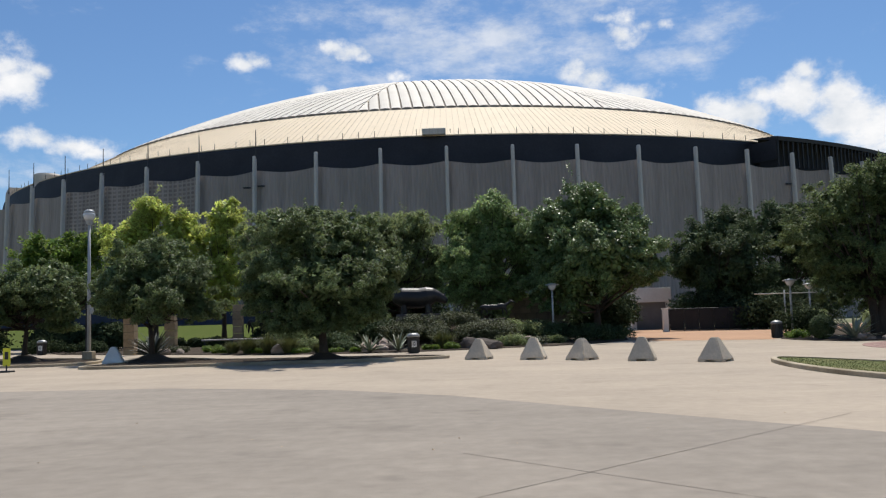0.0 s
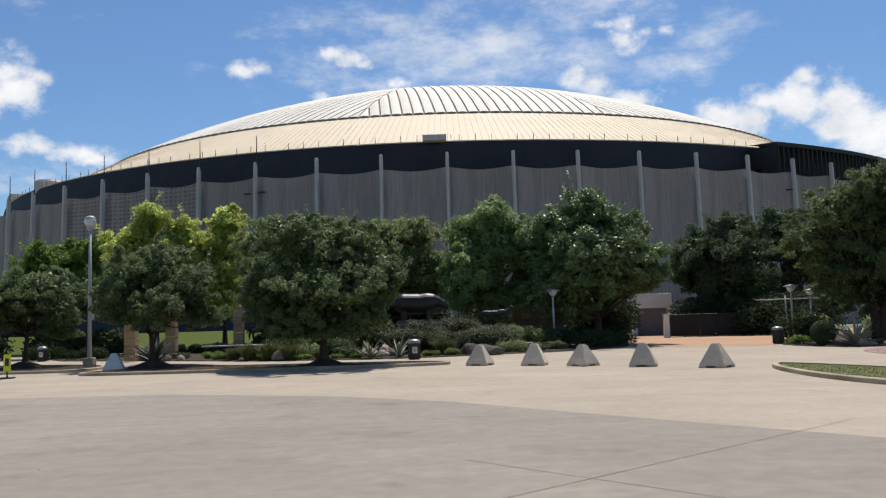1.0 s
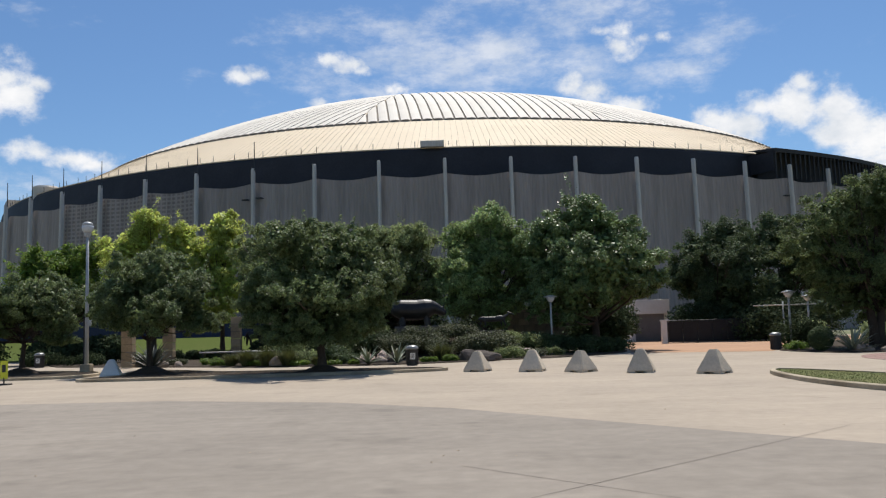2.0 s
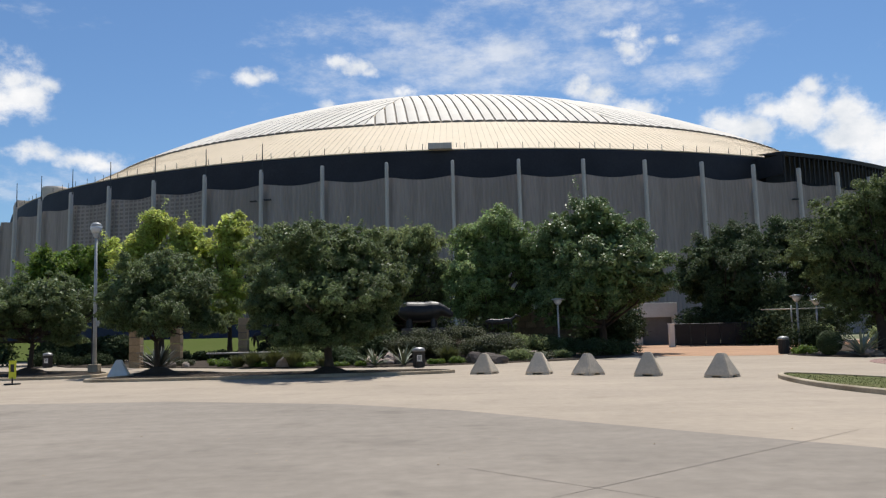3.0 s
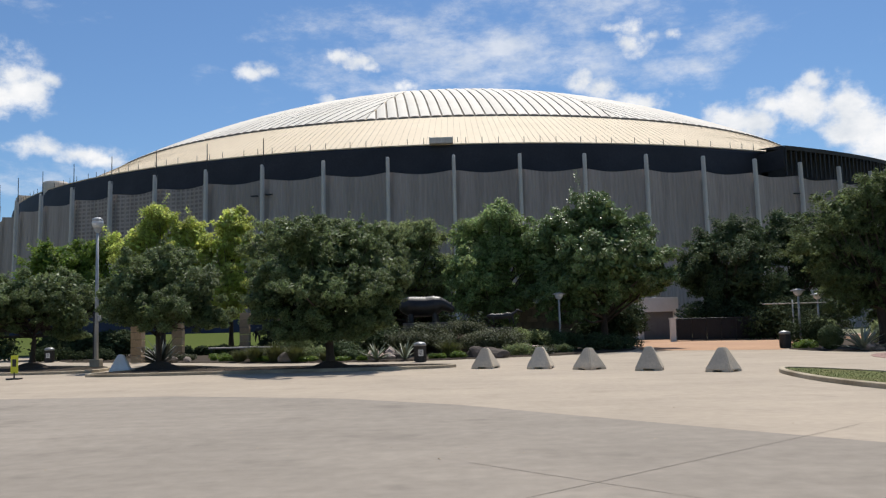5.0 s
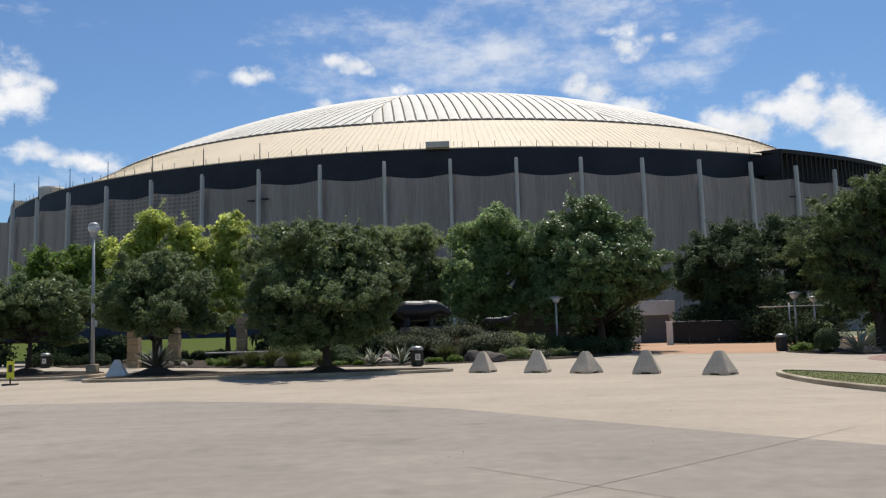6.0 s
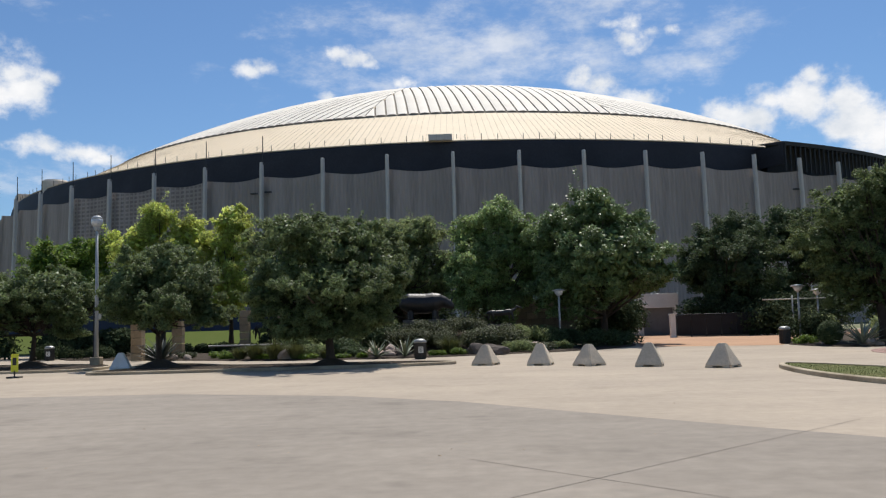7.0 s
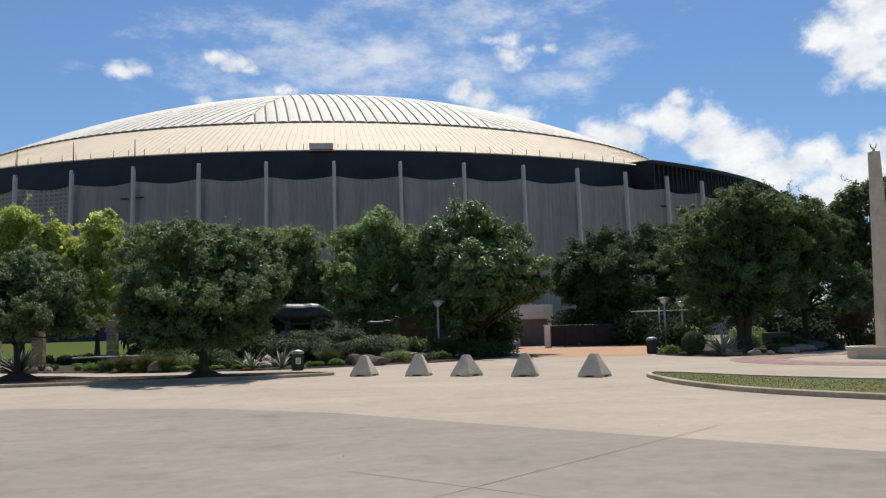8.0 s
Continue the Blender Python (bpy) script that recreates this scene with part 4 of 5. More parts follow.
TREES += [
    ("crape_myrtle", 30.2, 46.8, "olive", "small multi-stemmed tree in the planting bed", 3200, 0.14, 0.06, 4, 1.1,
     [(0.0, 2.6, 1.2, 0.6), (-0.8, 2.3, 0.8, 0.5), (0.9, 2.4, 0.8, 0.5)]),
    # crown placed and widened to throw shade on the hedges
    ("shade_tree", -29.0, 62.5, "dark", "dark shade tree behind the verge", 22000, 0.22, 0.18, 2, 1.6,
     [(0.0, 4.6, 3.0, 1.8), (-2.6, 4.2, 2.4, 1.8), (2.4, 4.2, 2.2, 1.3), (4.6, 4.4, 1.8, 1.2), (-5.0, 4.0, 2.4, 1.7), (-7.4, 4.4, 2.4, 1.6)]),
    ("shade_tree", -4.5, 66.0, "dark", "dark shade tree behind the garden mound", 22000, 0.22, 0.18, 2, 1.4,
     [(0.0, 4.6, 3.0, 2.4), (-3.2, 4.0, 2.4, 2.4), (3.0, 4.0, 2.4, 2.4)]),
]
for i, (name, x, y, k, label, n, lf, tr, stems, clear, masses) in enumerate(TREES):
    tree(name, x, y, masses, M[k], label, 11 + i, n, lf, tr, stems, "street trees" if name == "street_tree" else "", clear, 1.25 if name == "street_tree" else 1.0)

for x, y in ((-21.65, 44.8), (-13.65, 40.7), (-5.0, 36.3)):
    mound("mulch_mound", x, y, 1.25, 1.25, 0.34, M["soil"], "low mound of dark mulch round a tree trunk", x, 24, "", "mulch")

# hedges and low planting; tree shade is put into the hedge leaf colour
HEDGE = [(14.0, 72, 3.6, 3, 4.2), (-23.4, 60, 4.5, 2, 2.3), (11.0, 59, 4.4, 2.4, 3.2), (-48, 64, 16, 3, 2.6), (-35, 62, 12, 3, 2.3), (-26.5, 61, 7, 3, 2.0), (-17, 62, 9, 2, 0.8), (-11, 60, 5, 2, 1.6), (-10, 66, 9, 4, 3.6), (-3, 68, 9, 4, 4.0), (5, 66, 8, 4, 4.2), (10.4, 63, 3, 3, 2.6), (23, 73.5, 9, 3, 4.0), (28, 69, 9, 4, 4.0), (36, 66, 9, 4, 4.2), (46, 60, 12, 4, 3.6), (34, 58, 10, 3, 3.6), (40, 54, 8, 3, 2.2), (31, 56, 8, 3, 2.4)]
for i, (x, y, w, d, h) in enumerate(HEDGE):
    shrub("hedge", x, y, w, d, h, M["hedge"], "evergreen hedge with tree shade put into its leaf colour", 100 + i, 9000, 0.26, 0.05, "hedges", 26, category="hedge")
SHRUBS = [
    (2.6, 47.8, 3.2, 2.2, 1.5, "shrub", 6000, 0.10, 0.3), (-2.6, 48.6, 2.6, 2.0, 1.2, "shrub", 5000, 0.10, 0.5), (0.8, 49.6, 3.4, 1.6, 1.2, "shrub", 5000, 0.10, 1.0), (-1.6, 49.2, 3.4, 1.4, 1.2, "shrub", 5000, 0.10, 0.9), (4.6, 50.2, 2.4, 1.6, 1.2, "olive", 4200, 0.11, 0.5), (-5.6, 47.4, 2.0, 1.6, 1.0, "dark", 3600, 0.11, 0.2), (-12.2, 47.9, 1.6, 0.9, 0.4, "fresh", 2200, 0.09, 0.05), (-9.9, 46.2, 1.4, 0.8, 0.36, "fresh", 2000, 0.09, 0.05), (-7.4, 44.7, 1.3, 0.7, 0.34, "fresh", 1800, 0.08, 0.05), (-5.6, 44.3, 1.2, 0.7, 0.3, "fresh", 1800, 0.08, 0.05), (-4.6, 44.0, 1.0, 0.6, 0.3, "fresh", 1500, 0.08, 0.05), (5.6, 51.0, 2.2, 1.6, 1.5, "dark", 4200, 0.13, 0.2),
    # x, y, wide, deep, high, leaves, count, leaf, base height
    (-0.6, 48.0, 5.6, 2.6, 1.35, "shrub", 9000, 0.10, 0.35), (1.9, 48.2, 3.0, 2.2, 1.2, "shrub", 5000, 0.10, 0.3),
    (-6.6, 50.5, 3.0, 2.5, 2.8, "dark", 6000, 0.16, 0.05), (-8.6, 49.2, 2.4, 2.2, 1.9, "olive", 4500, 0.14, 0.05), (-4.2, 50.0, 2.6, 2.2, 2.4, "dark", 5500, 0.15, 0.2),
    (-7.2, 46.2, 1.8, 1.4, 0.9, "olive", 3000, 0.10, 0.05), (-5.0, 45.2, 1.7, 1.2, 0.7, "dark", 3000, 0.10, 0.05), (-10.6, 48.0, 2.0, 1.6, 0.8, "shrub", 3000, 0.11, 0.05),
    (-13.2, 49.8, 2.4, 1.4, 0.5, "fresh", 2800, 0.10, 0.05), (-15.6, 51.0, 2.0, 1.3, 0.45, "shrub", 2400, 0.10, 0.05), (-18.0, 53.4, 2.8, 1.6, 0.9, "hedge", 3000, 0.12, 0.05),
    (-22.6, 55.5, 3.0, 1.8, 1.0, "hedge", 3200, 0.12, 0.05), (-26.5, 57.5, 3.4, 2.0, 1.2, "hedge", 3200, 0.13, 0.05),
    (3.6, 46.2, 1.9, 1.3, 0.75, "olive", 3200, 0.09, 0.05), (5.0, 47.0, 1.5, 1.2, 0.6, "shrub", 2600, 0.09, 0.05), (6.2, 48.6, 1.5, 1.2, 0.55, "olive", 2400, 0.09, 0.05),
    (0.3, 44.4, 1.3, 0.8, 0.42, "fresh", 2000, 0.08, 0.05), (-0.7, 44.2, 0.9, 0.7, 0.36, "fresh", 1500, 0.08, 0.05),
    (8.8, 50.8, 2.4, 1.6, 1.2, "dark", 4000, 0.12, 0.05), (10.6, 52.5, 2.0, 1.6, 1.0, "dark", 3400, 0.12, 0.05), (7.6, 53.5, 2.0, 1.6, 1.3, "dark", 3400, 0.13, 0.05),
    (18.7, 46.0, 1.5, 1.2, 0.55, "fresh", 2400, 0.09, 0.05), (20.9, 50.6, 2.6, 2.0, 2.2, "hedge", 5200, 0.15, 0.05), (22.6, 54.0, 2.6, 2.2, 1.9, "olive", 4600, 0.15, 0.05),
    (25.8, 46.2, 2.2, 1.5, 1.0, "dark", 3600, 0.12, 0.05), (24.2, 43.6, 1.4, 1.0, 0.5, "fresh", 2200, 0.09, 0.05), (28.6, 47.4, 1.9, 1.4, 0.9, "shrub", 3400, 0.10, 0.05),
    (30.8, 46.8, 1.9, 1.4, 1.0, "shrub", 3400, 0.10, 0.05), (33.6, 47.4, 2.8, 2.0, 2.3, "olive", 5000, 0.14, 0.05), (36.0, 45.6, 2.2, 1.6, 1.1, "fresh", 3200, 0.11, 0.05), (26.0, 52.0, 2.6, 2.0, 1.7, "olive", 4600, 0.15, 0.05),
]
WORDS = {"hedge": "evergreen shrub with shade put into its leaf colour", "shrub": "grey-green low shrub with fine leaves", "dark": "dark evergreen shrub in the shade", "olive": "olive green leafy shrub", "fresh": "low bright green ground-cover plant"}
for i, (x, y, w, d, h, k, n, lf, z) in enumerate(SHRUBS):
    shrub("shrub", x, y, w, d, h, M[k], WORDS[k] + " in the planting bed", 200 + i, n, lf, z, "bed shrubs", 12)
# clipped round bush
rng = np.random.default_rng(77)
d = rng.normal(size=(9000, 3)); d /= np.linalg.norm(d, axis=1)[:, None]
pp = d * (0.6 * rng.uniform(0.86, 1.03, 9000))[:, None] * np.array([1.0, 1.0, 1.0]) + np.array([0, 0, 0.64])
ob = tagged(new("clipped_bush", quads("clipped_bush", leaves_at(rng, pp, d, 0.07), M["dark"])), "clipped round dark green bush in the bed", "bush")
ob.matrix_world = pose(18.95, 43.4, 0.03)


def spiky(name, x, y, h, count, wide, mat, label, seed, z=0.05, spread=1.0, category="agave"):
    """A rosette of stiff pointed, channelled leaves."""
    rng = np.random.default_rng(seed)
    t = thing(name, (x, y, z), label, category, "spiky plants")
    for k in range(count):
        az, up = rng.uniform(0, 2 * math.pi), rng.uniform(0.25, 1.35)
        ln = h * rng.uniform(0.75, 1.1)
        v, f = [], []
        for i in range(6):
            s = i / 5
            tilt = up - 0.35 * s * spread
            px, pz = ln * s * math.cos(tilt), ln * s * math.sin(up - 0.12 * s)
            w = wide * (1 - s ** 2.2) * (0.7 + 0.6 * s) * 0.5
            for side, dz in ((-1, 0.0), (0, -w * 0.45), (1, 0.0)):
                v.append((px, side * w, pz + dz + 0.02))
        for i in range(5):
            f += [(i * 3 + q, i * 3 + q + 1, i * 3 + q + 4, i * 3 + q + 3) for q in range(2)]
        put("leaf", mesh_of("leaf", v, f, mat, True), t, pose(0, 0, 0, 0, 0, math.degrees(az)))
    return t


spiky("agave", 19.75, 41.7, 1.3, 70, 0.13, M["agave"], "large blue-green agave with stiff pointed leaves", 31)
spiky("agave", -3.75, 43.8, 1.05, 30, 0.12, M["agave_pale"], "pale variegated agave beside the sidewalk", 32)
spiky("agave", -2.3, 43.9, 1.3, 20, 0.11, M["agave_pale"], "agave with arching pointed leaves by the bin", 33)
spiky("agave", -15.3, 45.9, 1.5, 80, 0.15, M["agave_shaded"], "spiky agave, its leaves coloured dark as if shaded", 34)
spiky("agave", 4.9, 46.0, 0.6, 16, 0.07, M["agave"], "small yucca beside the lamp post", 35)


def tuft(name, x, y, h, w, n, seed, mat, label):
    """A fountain of thin grass blades."""
    rng = np.random.default_rng(seed)
    az, r = rng.uniform(0, 2 * math.pi, n), np.sqrt(rng.random(n)) * w * 0.2
    ln, ti = h * rng.uniform(0.7, 1.1, n), rng.uniform(0.1, 0.75, n)
    b = np.stack([np.cos(az) * r, np.sin(az) * r, np.zeros(n)], 1)
    o = np.stack([np.cos(az), np.sin(az), np.zeros(n)], 1)
    sd = np.stack([-np.sin(az), np.cos(az), np.zeros(n)], 1) * 0.014
    mid = b + o * (ln * np.sin(ti) * 0.5)[:, None] + np.array([0, 0, 1]) * (ln * np.cos(ti) * 0.62)[:, None]
    tip = b + o * (ln * np.sin(ti) * 1.1)[:, None] + np.array([0, 0, 1]) * (ln * np.cos(ti) * 0.95)[:, None]
    me = quads(name, np.concatenate([np.stack([b - sd, b + sd, mid + sd, mid - sd], 1), np.stack([mid - sd, mid + sd, tip + sd * 0.2, tip - sd * 0.2], 1)]), mat)
    ob = new(name, me)
    ob.matrix_world = pose(x, y, 0.06)
    return tagged(ob, label, "grass clump", "grass clumps")


for i, (x, y, h, w) in enumerate(((-9.2, 45.6, 1.0, 1.4), (-8.0, 45.0, 0.9, 1.3), (0.0, 45.3, 0.95, 1.6), (-6.4, 44.6, 0.5, 1.0), (-11.4, 47.0, 0.7, 1.2), (28.0, 44.9, 0.7, 1.2), (22.6, 42.0, 0.5, 0.9), (-10.4, 46.2, 0.9, 1.2))):
    tuft("grass_clump", x, y, h, w, 500, 300 + i, M["blade"], "clump of arching ornamental grass in the bed")


def rock(name, x, y, w, d, h, seed, mat, label, z=0.04):
    bm = bmesh.new()
    bmesh.ops.create_icosphere(bm, subdivisions=3, radius=1)
    for v in bm.verts:
        n1 = noise.noise(v.co * 1.1 + Vector((seed * 3.7, 0, 0))) * 0.35 + noise.noise(v.co * 3 + Vector((0, seed, 0))) * 0.1
        v.co = v.co * (1 + n1)
        v.co = Vector((v.co.x * w / 2, v.co.y * d / 2, max(v.co.z, -0.35) * h / 1.35 + h * 0.26))
    ob = part(name, bm, mat, smooth=False)
    ob.matrix_world = pose(x, y, z, 0, 0, seed * 47)
    return tagged(ob, label, "rock", "garden rocks")


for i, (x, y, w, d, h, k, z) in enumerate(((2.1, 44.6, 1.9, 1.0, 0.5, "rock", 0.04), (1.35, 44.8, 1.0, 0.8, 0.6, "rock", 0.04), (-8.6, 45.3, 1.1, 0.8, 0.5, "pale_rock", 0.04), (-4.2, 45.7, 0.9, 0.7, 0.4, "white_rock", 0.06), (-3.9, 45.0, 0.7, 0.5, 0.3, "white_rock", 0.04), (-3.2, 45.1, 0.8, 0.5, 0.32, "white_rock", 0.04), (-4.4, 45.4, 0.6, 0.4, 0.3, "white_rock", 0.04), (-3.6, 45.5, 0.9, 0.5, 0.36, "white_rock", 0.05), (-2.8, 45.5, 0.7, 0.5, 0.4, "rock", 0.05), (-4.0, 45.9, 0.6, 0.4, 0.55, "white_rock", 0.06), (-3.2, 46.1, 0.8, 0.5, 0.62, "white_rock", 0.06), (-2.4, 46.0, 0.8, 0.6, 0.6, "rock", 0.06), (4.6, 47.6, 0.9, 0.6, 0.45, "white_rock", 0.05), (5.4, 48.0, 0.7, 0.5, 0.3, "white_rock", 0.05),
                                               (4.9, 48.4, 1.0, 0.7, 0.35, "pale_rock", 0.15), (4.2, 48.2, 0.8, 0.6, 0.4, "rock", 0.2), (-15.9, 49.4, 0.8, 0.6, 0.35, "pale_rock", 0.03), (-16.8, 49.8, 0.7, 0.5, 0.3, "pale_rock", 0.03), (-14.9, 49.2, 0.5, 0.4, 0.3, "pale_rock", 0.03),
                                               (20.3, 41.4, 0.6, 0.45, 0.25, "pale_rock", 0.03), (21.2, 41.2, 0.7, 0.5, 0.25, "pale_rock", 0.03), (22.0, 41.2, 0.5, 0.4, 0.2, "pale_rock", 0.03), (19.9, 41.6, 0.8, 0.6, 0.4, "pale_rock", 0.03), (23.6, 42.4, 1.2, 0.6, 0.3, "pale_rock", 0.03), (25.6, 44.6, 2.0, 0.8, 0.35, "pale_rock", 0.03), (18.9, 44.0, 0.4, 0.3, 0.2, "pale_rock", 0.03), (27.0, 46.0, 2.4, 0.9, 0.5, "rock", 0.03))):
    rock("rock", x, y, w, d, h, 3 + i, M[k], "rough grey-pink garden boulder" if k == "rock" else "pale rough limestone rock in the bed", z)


# ================= statues =================
def beast(name, x, y, z, length, height, mat, label, turn, build):
    """A four-footed statue as one plain form: body, neck, head, legs and tail."""
    bm = bmesh.new()

    def blob(c, r):
        v = bmesh.ops.create_uvsphere(bm, u_segments=16, v_segments=10, radius=1)["verts"]
        for q in v:
            q.co = Vector((c[0] + q.co.x * r[0], c[1] + q.co.y * r[1], c[2] + q.co.z * r[2]))
    L, H = length, height
    if build == "heavy":
        spine = ((-0.45, 0.6, 0.1), (-0.4, 0.61, 0.24), (-0.28, 0.6, 0.34), (-0.12, 0.57, 0.36), (0.05, 0.56, 0.36), (0.2, 0.6, 0.35), (0.3, 0.63, 0.28), (0.38, 0.6, 0.2), (0.46, 0.52, 0.16), (0.53, 0.44, 0.11), (0.56, 0.42, 0.05))
        tube(bm, [(L * px, 0, H * pz) for px, pz, _ in spine], [H * r for _, _, r in spine], 20)
        for sx, sy in ((-0.25, 1), (-0.23, -1), (0.22, 1), (0.2, -1)):
            tube(bm, [(L * sx, sy * H * 0.15, H * 0.55), (L * sx, sy * H * 0.15, H * 0.22), (L * sx + 0.02, sy * H * 0.15, 0)], [H * 0.14, H * 0.10, H * 0.11], 10)
        for sy in (-1, 1):
            tube(bm, [(L * 0.32, sy * H * 0.1, H * 0.74), (L * 0.31, sy * H * 0.14, H * 0.86)], [H * 0.05, H * 0.02], 6)
        tube(bm, [(L * 0.5, 0, H * 0.6), (L * 0.54, 0, H * 0.78)], [H * 0.05, H * 0.01], 6)
        tube(bm, [(-L * 0.36, 0, H * 0.75), (-L * 0.4, 0, H * 0.45)], [H * 0.03, H * 0.02], 6)
    else:
        blob((0, 0, H * 0.62), (L * 0.3, H * 0.13, H * 0.15)); blob((L * 0.18, 0, H * 0.66), (L * 0.14, H * 0.12, H * 0.16)); blob((-L * 0.18, 0, H * 0.64), (L * 0.14, H * 0.12, H * 0.14))
        tube(bm, [(L * 0.25, 0, H * 0.68), (L * 0.36, 0, H * 0.84), (L * 0.4, 0, H * 0.95)], [H * 0.11, H * 0.07, H * 0.06], 9)
        tube(bm, [(L * 0.37, 0, H * 0.96), (L * 0.46, 0, H * 0.9), (L * 0.52, 0, H * 0.85)], [H * 0.07, H * 0.055, H * 0.03], 8)
        for sx, sy, kx in ((-0.24, 1, -0.04), (-0.18, -1, 0.03), (0.2, 1, 0.02), (0.26, -1, 0.05)):
            tube(bm, [(L * sx, sy * H * 0.06, H * 0.6), (L * (sx + kx), sy * H * 0.06, H * 0.3), (L * (sx + kx * 0.4), sy * H * 0.06, 0)], [H * 0.075, H * 0.04, H * 0.03], 8)
        tube(bm, [(-L * 0.29, 0, H * 0.68), (-L * 0.38, 0, H * 0.5), (-L * 0.36, 0, H * 0.3)], [H * 0.02, H * 0.035, H * 0.015], 6)
    me = bpy.data.meshes.new(name)
    bm.to_mesh(me); bm.free()
    me.materials.append(mat)
    me.polygons.foreach_set("use_smooth", [True] * len(me.polygons))
    ob = new(name, me)
    rm = ob.modifiers.new("merge", "REMESH"); rm.mode, rm.voxel_size = "VOXEL", height * 0.022; rm.use_smooth_shade = True
    ob.matrix_world = pose(x, y, z, 0, 0, turn)
    return tagged(ob, label, "statue")


plinth = bmesh.new(); box(plinth, 0, 0, 0.4, 2.6, 1.2, 0.8, 0.06)
pl = part("plinth", plinth, M["rock"]); pl.matrix_world = pose(-1.4, 50.6, 1.12)
tagged(pl, "low rough stone base under a statue", "plinth")
beast("animal_statue", -1.5, 50.6, 1.92, 3.2, 1.65, M["bronze"], "dark bronze statue of a heavy beast on a stone base", 0, "heavy")
plinth = bmesh.new(); box(plinth, 0, 0, 0.5, 1.6, 0.8, 1.0, 0.06)
pl = part("plinth", plinth, M["rock"]); pl.matrix_world = pose(2.8, 50.4, 0.55)
tagged(pl, "rock base under a small statue", "plinth")
beast("animal_statue", 2.95, 50.4, 1.53, 2.5, 1.05, M["bronze"], "dark bronze statue of a lean striding animal", 0, "lean")
plinth = bmesh.new(); box(plinth, 0, 0, 0.3, 1.5, 0.8, 0.6, 0.05)
pl = part("plinth", plinth, M["rock"]); pl.matrix_world = pose(-12.6, 58.5, 0.05)
tagged(pl, "dark stone base under a standing statue", "plinth")
beast("animal_statue", -12.6, 58.5, 0.63, 1.8, 1.7, M["bronze"], "dark bronze statue of a slender hoofed animal", 25, "lean")
pl = copy_thing(pl, pose(27.2, 50.0, 0.4)); pl["label"] = "dark stone base in the garden bed"
beast("animal_statue", 27.2, 50.0, 1.0, 2.0, 1.3, M["bronze"], "dark bronze statue of a leaping animal", 180, "lean")


# ================= barriers, posts, lamps, bins =================
def barrier_mesh(mat, seed, base=0.9, h=0.78):
    """A blunt concrete pyramid with fork slots under its base and chipped edges."""
    bm = bmesh.new()
    box(bm, 0, 0, h / 2 + 0.03, base, base, h - 0.06, 0.0, 0.26)
    bmesh.ops.bevel(bm, geom=list(bm.edges), offset=0.03, segments=2, affect="EDGES")
    for sx, sy in ((-1, -1), (-1, 1), (1, -1), (1, 1), (0, 0)):
        box(bm, sx * base * 0.33, sy * base * 0.33, 0.035, base * 0.3, base * 0.3, 0.07, 0.012)
    bmesh.ops.subdivide_edges(bm, edges=[e for e in bm.edges if e.calc_length() > 0.3], cuts=4, use_grid_fill=True)
    for v in bm.verts:
        v.co += Vector((noise.noise(v.co * 5 + Vector((seed, 0, 0))), noise.noise(v.co * 5 + Vector((0, seed, 0))), 0)) * 0.012
    return bm


for i, (x, y, a, s) in enumerate(((1.38, 34.3, -24, 1.02), (3.41, 33.1, -16, 1.05), (5.03, 31.7, -50, 1.0), (6.88, 30.2, -18, 1.05), (8.86, 28.4, -42, 1.0))):
    t = thing("concrete_barrier", (x, y, 0), "blunt grey concrete pyramid barrier on the forecourt", "barrier", "row of pyramid barriers", a)
    part("pyramid", barrier_mesh(M["barrier"], i), M["barrier"], t).scale = (s, s, s)
    # black disc in place of a lifting hole, its dark only colour
    b = bmesh.new(); lathe(b, [(0.03, 0), (0.03, 0.012)], 10)
    part("lifting_hole", b, M["ink"], t, m=pose(0.0, -0.205, 0.56, 63, 0, 0))
t = thing("concrete_barrier", (-15.05, 39.6, 0), "white-painted concrete pyramid barrier between two verges", "barrier", "row of pyramid barriers", 12)
part("pyramid", barrier_mesh(M["white"], 9), M["white"], t)


def tall_lamp(x, y, h=7.55):
    t = thing("street_lamp", (x, y, 0.11), "tall grey pole lamp with a round globe head", "street lamp")
    b = bmesh.new(); box(b, 0, 0, 0.2, 0.5, 0.5, 0.4, 0.04); part("base", b, M["kerb"], t, "square concrete footing")
    b = bmesh.new(); tube(b, [(0, 0, 0.35), (0, 0, h * 0.5), (0, 0, h - 0.45)], [0.1, 0.085, 0.06], 14); part("pole", b, M["grey_paint"], t, smooth=True)
    b = bmesh.new(); lathe(b, [(0.075, h - 0.5), (0.13, h - 0.45), (0.16, h - 0.3), (0.2, h - 0.24)], 18); part("collar", b, M["grey_paint"], t)
    b = bmesh.new(); lathe(b, [(0.2, h - 0.24), (0.27, h - 0.12), (0.29, h), (0.27, h + 0.11)], 20); part("globe", b, M["lamp_glass"], t, "frosted round lamp globe", smooth=True)
    b = bmesh.new(); lathe(b, [(0.28, h + 0.09), (0.24, h + 0.2), (0.14, h + 0.27), (0.03, h + 0.29)], 20); part("cap", b, M["grey_paint"], t, smooth=True)
    b = bmesh.new(); box(b, 0.14, 0, 2.4, 0.14, 0.16, 0.3, 0.02); part("bracket", b, M["grey_paint"], t)
    b = bmesh.new(); tube(b, [(-0.5, 0.9, 0), (-0.5, 0.9, 2.9)], [0.05, 0.045], 10); part("service_post", b, M["steel_dark"], t, "thin dark service post behind the pole")
    return t


tall_lamp(-17.6, 43.1, 7.2)


